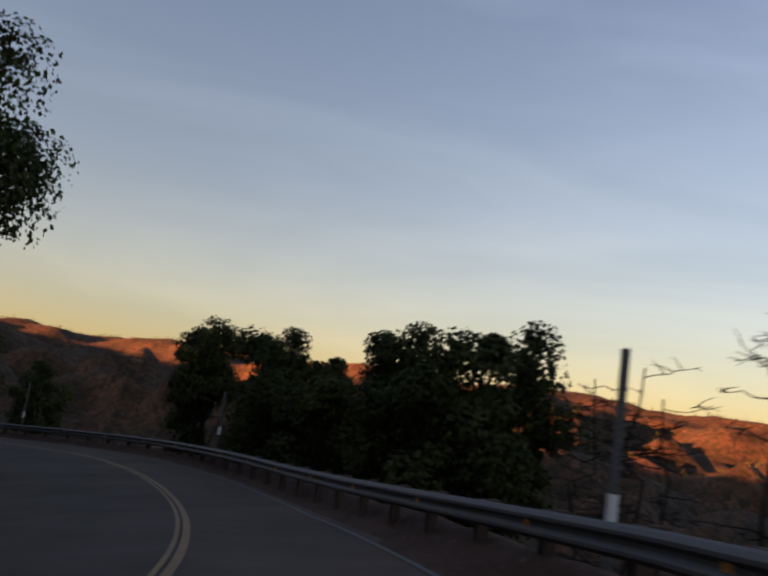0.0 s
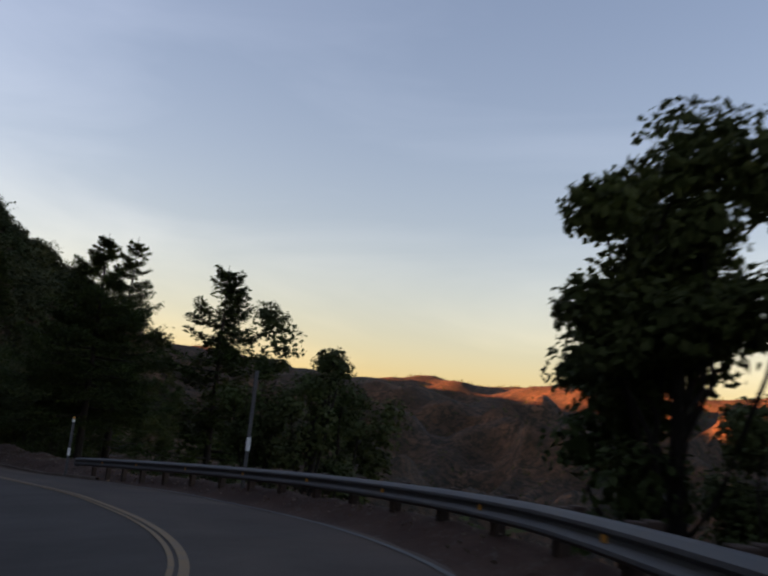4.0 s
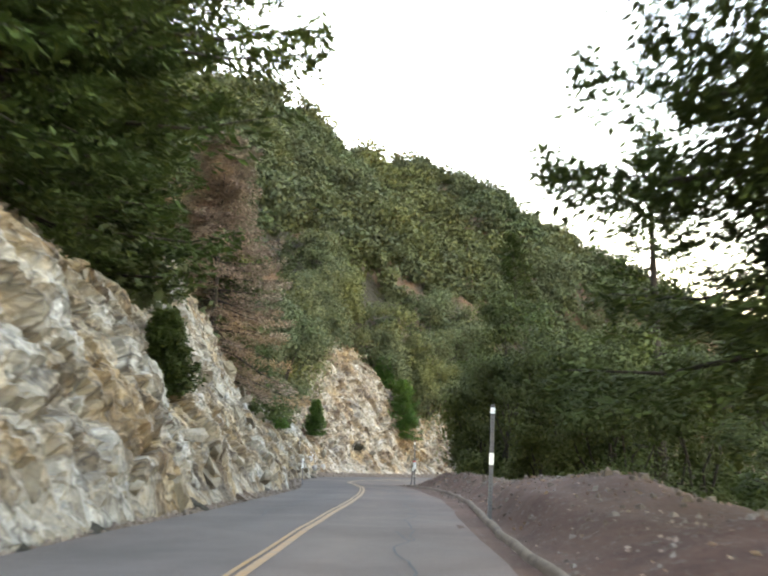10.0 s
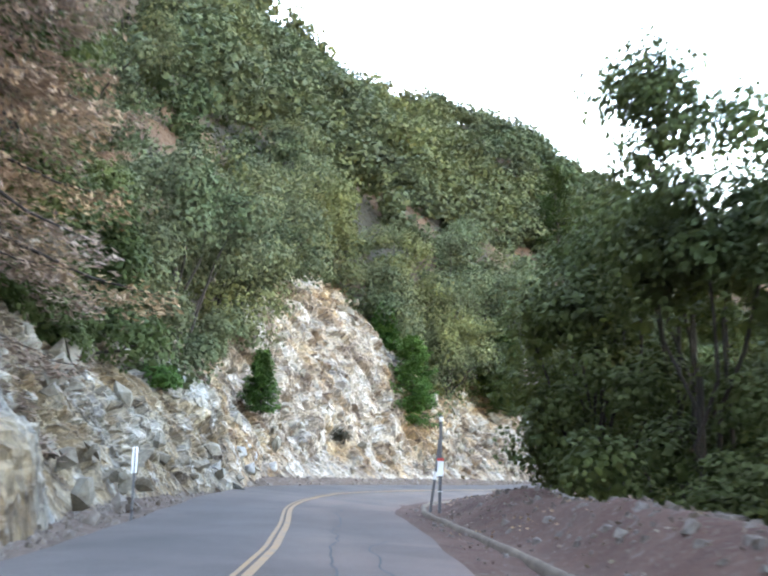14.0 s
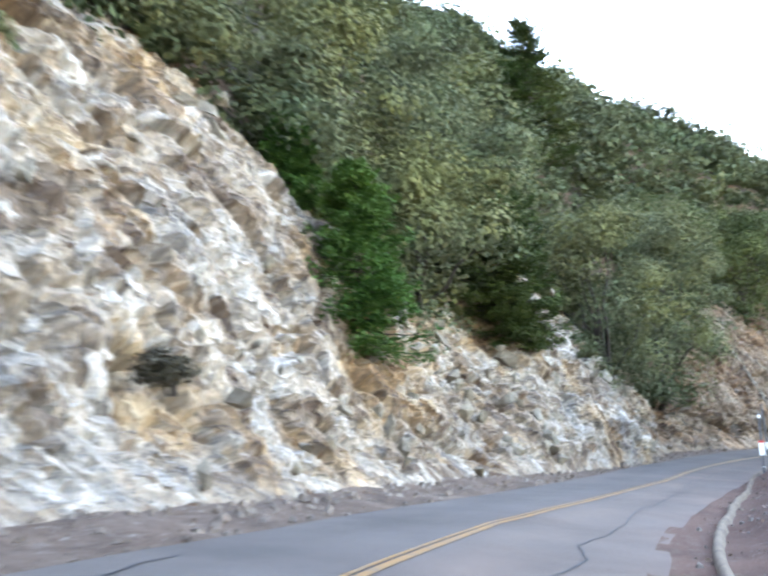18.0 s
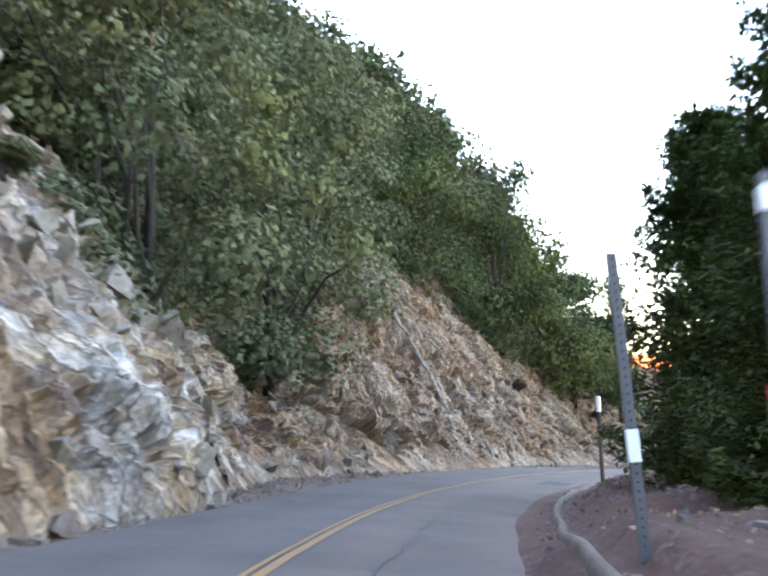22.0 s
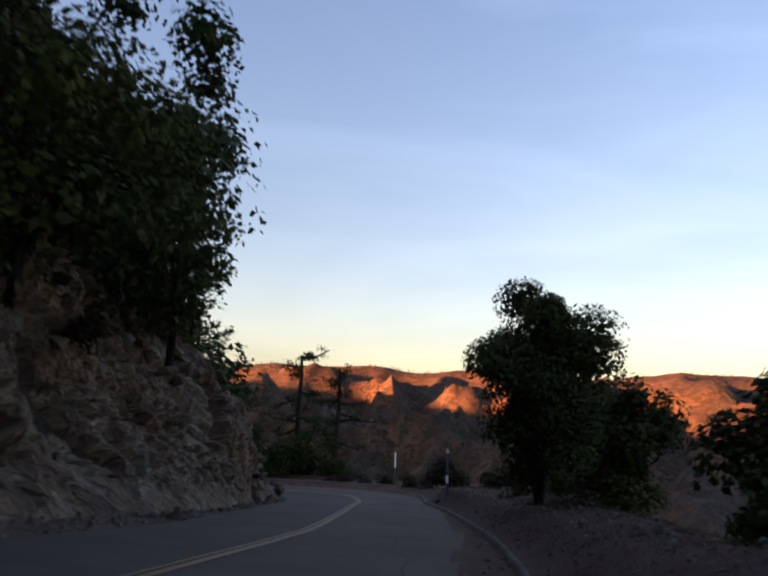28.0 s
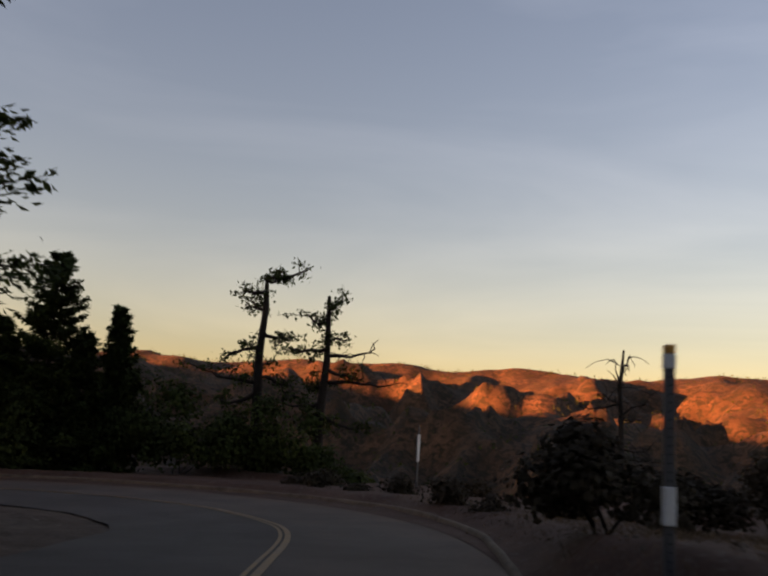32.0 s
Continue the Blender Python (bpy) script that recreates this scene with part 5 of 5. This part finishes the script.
snag(Vector((-131.6, 256.6, low)), ((0, 0, -0.4), (-0.1, 0, 0.4 * top), (0.1, 0.1, 0.7 * top), (0, 0, top)),
     [(0.93, (0.7, 0, 0.97 * top), False), (0.88, (-1.1, 0.2, 0.9 * top), False), (0.75, (-1.9, 0, 0.74 * top), False), (0.72, (2.6, 0.2, 0.76 * top), True), (0.6, (3.9, 0, 0.6 * top), True), (0.66, (2.2, -0.4, 0.62 * top), False), (0.8, (1.2, 0.5, 0.8 * top), False),
      (0.5, (-2.2, 0.3, 0.5 * top), False), (0.45, (2.4, 0.4, 0.4 * top), False), (0.58, (-0.8, 1.4, 0.6 * top), False)], 123, "half-dead fir with drooping crooked limbs on the far verge")
low = verge_spot(-114.6, 261.0).z
top = -4.1 - low
snag(Vector((-114.6, 261.0, low)), ((0, 0, -0.4), (0.2, 0, 0.3 * top), (0, 0.1, top - 4), (-0.1, 0, top - 2.4), (0, 0, top - 1.1), (0.1, 0, top)),
     [(1 - 2.6 / top, (-0.45, 0, top - 0.5), True), (1 - 1.5 / top, (0.5, 0.1, top - 0.3), True), (1 - 3.0 / top, (-1.3, 0.3, top - 2.6), True), (1 - 3.1 / top, (-2.4, 0, top - 3.4), True), (1 - 3.8 / top, (1.6, 0.2, top - 3.0), True),
      (1 - 4.2 / top, (1.1, -0.2, top - 4.1), True), (1 - 5.8 / top, (1.8, 0, top - 5.6), True), (1 - 6.4 / top, (1.9, 0.2, top - 6.4), True), (1 - 5.2 / top, (-1.5, 0.4, top - 5.6), True)], 142, "bare dead snag on the valley slope", 0.62)
for k, (s, l, r) in enumerate([(281.5, -6.2, 1.2), (280.5, -8.2, 1.6), (283.5, -10.0, 1.5), (276.0, -8.6, 1.2)]):
    shrub(on(s, l, 0.15), r, 144 + k, SCRUB, "dark dry brush on the outer verge below the snag", per=240, size=0.13, tall=1.1, group="dry brush on the verge")
conifer(on(217.2, 22.5, 24), 15, 4.0, 125, FIR, "ragged old fir on the skyline", 30, 0.36, 0.3, 0.05, power=0.5)
for x, y, peak, reach, seed, label in [(-145.4, 253.1, -1.4, 3.6, 126, "dark fir beyond the bend"), (-147.9, 252.7, -5.0, 2.6, 128, "dark fir beyond the bend"), (-142.2, 254.6, -4.0, 1.7, 127, "thin ragged fir beyond the bend"),
                                       (-150.5, 252.0, -3.6, 3.0, 129, "dark fir beyond the bend"), (-143.8, 253.6, -5.6, 2.4, 124, "dark fir beyond the bend")]:
    spot = verge_spot(x, y)
    conifer(spot, peak - spot.z, reach, seed, FIR, label, 60, 0.3, 0.1, 0.02, group="firs beyond the bend", power=0.75)
for k, (x, y, r) in enumerate([(-152, 253, 2.8), (-149, 254, 3.0), (-146, 252.0, 2.8), (-143.6, 254, 2.9), (-141, 255, 3.0), (-138.6, 254.6, 2.8), (-136.4, 256, 2.7), (-134, 256, 2.6), (-131.6, 255.6, 2.5), (-129.4, 256.6, 2.0), (-127, 258, 1.6)]):
    shrub(verge_spot(x, y, 0.0), r, 130 + k, FIR, "dark bush beyond the bend", per=300, size=0.2, tall=1.8, group="bushes beyond the bend")
shrub(on(277.2, -3.0, float(bench_height(np.array(277.2), np.array(-3.0))) - 0.1), 1.25, 140, SCRUB, "round dark brush beside the marker pole", per=240, size=0.13)
rng = np.random.default_rng(141)
for k in range(46):
    s, l = rng.uniform(222, 300), -rng.uniform(4.0, 13.0)
    shrub(rooted(s, l, 0.0), rng.uniform(0.6, 1.3), 250 + k, SCRUB, "dry brown brush on the outer verge", per=100, size=0.13, core=0.45, group="dry brush on the verge")
for k in range(12):
    s, l = 8 + k * 4.6, -rng.uniform(4.6, 6.2)
    shrub(rooted(s, l, 0.0), rng.uniform(0.9, 1.5), 170 + k, OAK, "dark brush below the guardrail", per=130, size=0.16, group="brush below the guardrail")


# ---------------------------------------------------------------- guardrail
def beam_mesh(s0, s1):
    """One length of W-shaped rail."""
    prof = np.array([(0.0, 0.155), (0.03, 0.14), (0.08, 0.1), (0.08, 0.065), (0.02, 0.02), (0.02, -0.02), (0.08, -0.065), (0.08, -0.1), (0.03, -0.14), (0.0, -0.155)])
    s = np.arange(s0, s1 + 0.26, 0.5)
    both = np.vstack([prof, prof[::-1] - (0.012, 0)])
    both = np.vstack([both, both[:1]])
    ss, kk = np.meshgrid(s, np.arange(len(both)), indexing="ij")
    l = RAIL(ss) + both[kk, 0]
    return mesh_of("rail_section", place(ss, l, lean(ss, l) + 0.56 + both[kk, 1]).reshape(-1, 3), grid_faces(len(s), len(both)), STEEL, False)


RAIL = table((-22, -2.9), (7, -2.9), (13, -2.3), (18, -2.0), (25, -1.95), (33, -2.1), (42, -2.55), (51, -2.6), (57, -2.35), (62, -2.0), (70, -1.9))
guardrail = thing("guardrail", Matrix(), "weathered galvanised steel guardrail on timber posts", "guardrail")
rails = [part("rail_section", beam_mesh(s, min(s + 3.8, 70.2)), guardrail) for s in np.arange(-18, 69.5, 3.8)]
bm = box(bmesh.new(), (0.15, 0.2, 1.5), (0, 0, -0.05), 0.012)
post_me = part("post", (bm, POST_WOOD), guardrail).data
bpy.data.objects.remove(bpy.data.objects["post"])
block_me = bpy.data.meshes.new("blockout")
bm = box(bmesh.new(), (0.14, 0.18, 0.36), (0, 0, 0), 0.01)
bm.to_mesh(block_me)
bm.free()
block_me.materials.append(POST_WOOD)
refl_me = bpy.data.meshes.new("reflector")
bm = box(bmesh.new(), (0.02, 0.075, 0.07), (0, 0, 0), 0.006)
bm.to_mesh(refl_me)
bm.free()
refl_me.materials.append(AMBER)
for k, s in enumerate(np.arange(-17, 70, 1.9)):
    l = float(RAIL(s))
    post = part("post", post_me, guardrail)
    post.matrix_basis = Matrix.Translation(on(s, l - 0.22, float(lean(s, l)) + 0.02)) @ pose(0, 0, 0, 0, 0, heading(s))
    ob = part("blockout", block_me, post)
    ob.matrix_basis = Matrix.Translation((0.14, 0, 0.54))
    if k % 2 == 0:
        ob = part("reflector", refl_me, rails[min(int((s + 18) / 3.8), len(rails) - 1)], "amber reflector")
        ob.matrix_basis = Matrix.Translation(on(s, l + 0.045, float(lean(s, l)) + 0.56)) @ pose(0, 0, 0, 0, 0, heading(s) + 12)
bm = bmesh.new()
for k in range(7):
    a = -0.5 + k * 0.16
    box(bm, (0.02, 0.12, 0.3), (0.09 - 0.12 * math.cos(a * 1.6), 0.1 * k - 0.1, 0), 0, Matrix.Rotation(-a * 0.9, 4, "Z"))
terminal = part("end_terminal", (bm, STEEL), guardrail, "flared steel end piece")
terminal.matrix_basis = Matrix.Translation(on(70.2, float(RAIL(70.2)), 0.56)) @ pose(0, 0, 0, 0, 0, heading(70.2))


# ---------------------------------------------------------------- marker poles
def marker_pole(s, l, height, band=(0.95, 1.25), tip="", timber=False, tilt=(0, 0), panel=False, label="grey steel snow marker pole with a white reflective band", turn=0):
    g = float(lean(s, l)) + float(bench_height(np.array(s), np.array(l)) - lean(s, l)) if l < 0 else float(lean(s, l)) - 0.05
    up = float(verge(s, l)) if l < 0 else 0.0
    height, band = height - up, (max(band[0] - up, 0.04), band[1] - up)
    pole = thing("marker_pole", Matrix.Translation(on(s, l, g)) @ pose(0, 0, 0, tilt[0], tilt[1], heading(s) + turn), label, "marker pole", "snow marker poles")
    bm = bmesh.new()
    if timber:
        bmesh.ops.create_cone(bm, cap_ends=True, segments=10, radius1=0.075, radius2=0.068, depth=height + 0.5, matrix=Matrix.Translation((0, 0, height / 2 - 0.25)))
        part("post", (bm, POST_WOOD), pole)
        width = 0.2
    else:
        for x, y, w, d in ((0, 0, 0.07, 0.012), (-0.04, 0.022, 0.012, 0.05), (0.04, 0.022, 0.012, 0.05)):
            box(bm, (w, d, height + 0.4), (x, y, height / 2 - 0.2), 0.002)
        part("post", (bm, POLE_GREY), pole)
        bm = bmesh.new()
        # Flat dark discs on the solid post: the holes' shade is put into their colour.
        for k in range(int(height / 0.075)):
            bmesh.ops.create_circle(bm, cap_ends=True, segments=6, radius=0.011, matrix=Matrix.Translation((0, -0.0095, 0.1 + k * 0.075)) @ Matrix.Rotation(math.pi / 2, 4, "X"))
        part("bolt_holes", (bm, HOLE), pole)
        width = 0.085
    a, b = band
    if timber:
        bm = bmesh.new()
        bmesh.ops.create_cone(bm, cap_ends=True, segments=12, radius1=0.08, radius2=0.078, depth=b - a, matrix=Matrix.Translation((0, 0, (a + b) / 2)))
    else:
        bm = box(bmesh.new(), (width + 0.02, 0.09, b - a), (0, 0.022, (a + b) / 2), 0.006)
    part("reflective_band", (bm, WHITE), pole, "white reflective band")
    if tip:
        bm = box(bmesh.new(), (width + 0.015, 0.085, 0.13), (0, 0.022, height - 0.13), 0.006)
        part("tip_band", (bm, WHITE), pole, "white reflective tag near the top")
        if tip == "amber":
            part("cap", (box(bmesh.new(), (width + 0.01, 0.08, 0.08), (0, 0.022, height - 0.02), 0.01), AMBER), pole, "amber cap")
    if panel:
        sheet = part("panel", (box(bmesh.new(), (0.19, 0.012, 0.5), (0, -0.03, 1.42 - up), 0.004), WHITE), pole, "white reflective panel")
        part("panel_top", (box(bmesh.new(), (0.2, 0.016, 0.08), (0, -0.032, 1.66 - up), 0.004), RED), sheet, "red reflective strip")
    return pole


marker_pole(9.2, -3.4, 2.65, (0.75, 1.05))
marker_pole(35.4, -2.75, 2.7, (1.0, 1.3))
marker_pole(55.7, -2.62, 3.05, (0.95, 1.3), label="tall perforated steel marker pole with a white band behind the guardrail")
marker_pole(71.3, -1.75, 2.4, (0.85, 1.16), "amber", label="grey marker pole with white bands and an amber cap")
marker_pole(101.8, -1.95, 2.52, (1.2, 1.46), "white", tilt=(0, 2))
marker_pole(141.8, -2.65, 3.0, (0.7, 0.72), "white", panel=True, label="marker pole with a white panel and red strip")
marker_pole(144.2, -2.4, 2.35, (1.05, 1.3), tilt=(0, 7), label="leaning grey marker pole with a white band")
marker_pole(187.3, -1.55, 2.74, (0.72, 0.74), "white", panel=True, label="marker pole with a white panel and red strip beside fallen boards")
marker_pole(190.8, -1.55, 3.12, (1.28, 1.56), tilt=(0, -3))
shrub(rooted(213.4, -2.9), 0.6, 139, SCRUB, "dry brush at the foot of the timber post", per=160, size=0.1)
marker_pole(214.0, -2.0, 3.2, (2.68, 3.2), timber=True, label="dark timber marker post with a white painted top")
marker_pole(231.0, -1.75, 2.78, (1.35, 1.55), "white")
marker_pole(272.2, -2.3, 2.6, (1.05, 1.38), "amber")
marker_pole(297.0, -11.5, 3.0, (1.4, 2.6), label="white marker pole across the bend")

# slim roadside marker on the inner shoulder
slim = thing("roadside_marker", Matrix.Translation(on(133.2, 4.55, 0.1)) @ pose(0, 0, 0, 0, 0, heading(133.2)), "thin roadside marker with a white and blue-grey plate", "road marker")
part("post", (box(bmesh.new(), (0.05, 0.03, 1.5), (0, 0, 0.6), 0.004), POLE_GREY), slim)
part("plate", (box(bmesh.new(), (0.11, 0.01, 0.52), (0, -0.022, 1.12), 0.003), WHITE), slim, "white reflective plate")
part("plate_strip", (box(bmesh.new(), (0.03, 0.012, 0.5), (0.0, -0.025, 1.12), 0.002), POLE_GREY), slim)

# weathered boards lying beside the panel pole
for k, (s, l, length, a) in enumerate([(187.6, -2.6, 1.6, 70), (188.2, -3.1, 1.9, 84), (188.8, -2.5, 1.3, 62), (187.2, -3.3, 1.1, 95)]):
    me = bpy.data.meshes.new("board")
    bm = box(bmesh.new(), (0.14, length, 0.04), (0, 0, 0), 0.006)
    bm.to_mesh(me)
    bm.free()
    me.materials.append(DEADWOOD)
    ob = new("board", me)
    ob.matrix_basis = Matrix.Translation(on(s, l, float(bench_height(np.array(s), np.array(l))) + 0.06 + 0.05 * k)) @ pose(0, 0, 0, 3 * k, 2, heading(s) + a)
    tagged(ob, "weathered grey board lying on the dirt shoulder", "board", "fallen boards")

# ---------------------------------------------------------------- stones
rng = np.random.default_rng(300)
BLOCKS = {m.name: stone_meshes("rock_block", m, 7, 310 + i, 0.55) for i, m in enumerate((PALE_BLOCK, BROWN_BLOCK))}
for (face, s0, s1), m in zip(FACES, (PALE_BLOCK, PALE_BLOCK, BROWN_BLOCK)):
    for _ in range(150):
        s = rng.uniform(s0, s1)
        h = rng.uniform(0.1, 1) ** 1.3 * float(ROCK_TOP(s))
        l = float(FOOT(s)) + h / 1.75 - rng.uniform(0.0, 0.5)
        ob = part("rock_block", BLOCKS[m.name][rng.integers(7)], face)
        ob.matrix_basis = turned(rng, on(s, l, h + float(lean(s, l))), rng.uniform(0.12, 0.42) if m is PALE_BLOCK else rng.uniform(0.1, 0.3))
STONES = stone_meshes("stone", STONE, 8, 330, 0.6)
for k in range(64):
    inner = k % 3 > 0
    s = rng.uniform(80, 268) if inner else rng.uniform(74, 275)
    l = float(EDGE_L(s)) + rng.uniform(0.25, max(0.4, float(FOOT(s) - EDGE_L(s)))) if inner else -rng.uniform(2.6, 6.0)
    u = float(lean(s, l)) - 0.02 if inner else float(bench_height(np.array(s), np.array(l)))
    ob = new("stone", STONES[rng.integers(8)])
    ob.matrix_basis = turned(rng, on(s, l, u + 0.02), rng.uniform(0.1, 0.3))
    tagged(ob, "angular pale stone fallen on the shoulder" if inner else "pale stone lying on the dirt berm", "stone", "fallen stones")
ob = new("stone", STONES[2])
ob.matrix_basis = turned(rng, on(273.4, -2.05, 0.05), 0.42)
tagged(ob, "whitish boulder beside the marker pole", "stone")


def gravel(name, count, seed, inner, label):
    rng = np.random.default_rng(seed)
    s = rng.uniform(72, 276, count)
    if inner:
        l = EDGE_L(s) + rng.uniform(0, 1, count) ** 0.6 * np.maximum(FOOT(s) - EDGE_L(s) + 0.3, 0.5)
        u = lean(s, l) - 0.1 + 0.1 * np.clip(l - EDGE_L(s), 0, 3)
    else:
        l = EDGE_R(s) - 0.3 - rng.uniform(0, 1, count) * (BENCH(s) + EDGE_R(s))
        l = np.where(np.arange(count) % 2, l, 1.2 - BENCH(s) + 0.55 * rng.normal(size=count))
        u = bench_height(s, l)
    p = place(s, l, u + 0.01)
    size = (0.022 + 0.075 * rng.uniform(0, 1, count) ** 3) * (1 if inner else np.where(np.arange(count) % 2, 0.8, 1.25))
    tet = np.array([(-1, -1, -0.6), (1, -0.9, -0.6), (0.9, 1, -0.6), (-1, 0.9, -0.6), (-0.5, -0.5, 0.7), (0.6, -0.4, 0.5), (0.5, 0.6, 0.8), (-0.6, 0.4, 0.4)])
    a = rng.uniform(0, 6.28, count)
    rot = np.stack([np.stack([np.cos(a), -np.sin(a)], -1), np.stack([np.sin(a), np.cos(a)], -1)], -2)
    v = np.repeat(tet[None], count, 0) * (1 + 0.3 * rng.normal(size=(count, 8, 3)))
    v[..., :2] = np.einsum("nij,nkj->nki", rot, v[..., :2])
    v = v * size[:, None, None] + p[:, None]
    f = np.array([(0, 1, 5, 4), (1, 2, 6, 5), (2, 3, 7, 6), (3, 0, 4, 7), (4, 5, 6, 7)])[None] + (np.arange(count) * 8)[:, None, None]
    structure(name, mesh_of(name, v.reshape(-1, 3), f.reshape(-1, 4), STONE), label, "gravel", "stuff")


gravel("gravel", 4200, 340, True, "broken stone scattered along the inner shoulder")
gravel("gravel", 4200, 341, False, "pale gravel scattered over the dirt berm")

# fallen leaves and dry grass on the outer shoulder
rng = np.random.default_rng(350)
n = 5200
s = rng.uniform(40, 285, n)
l = EDGE_R(s) - 0.25 - rng.uniform(0, 1, n) ** 0.8 * (BENCH(s) + EDGE_R(s))
p = place(s, l, bench_height(s, l) + 0.03)
structure("leaf_litter", mesh_of("leaf_litter", *leaves(p, 0.09, rng, rng.normal(size=(n, 3)) * (1, 1, 0.15), 0.6), RUST), "dry brown leaves on the dirt shoulder", "leaf litter", "stuff")
n = 15000
s = rng.uniform(205, 292, n)
l = KERB(s) - 0.6 - rng.uniform(0, 1, n) * 4.5
p = place(s, l, bench_height(s, l) + 0.07)
structure("dry_grass", mesh_of("dry_grass", *leaves(p, 0.17, rng, rng.normal(size=(n, 3)) * (0.8, 0.8, 0.1) + (0, 0, 0.8), 0.06), STRAW), "dry brown grass on the outer verge", "grass", "stuff")
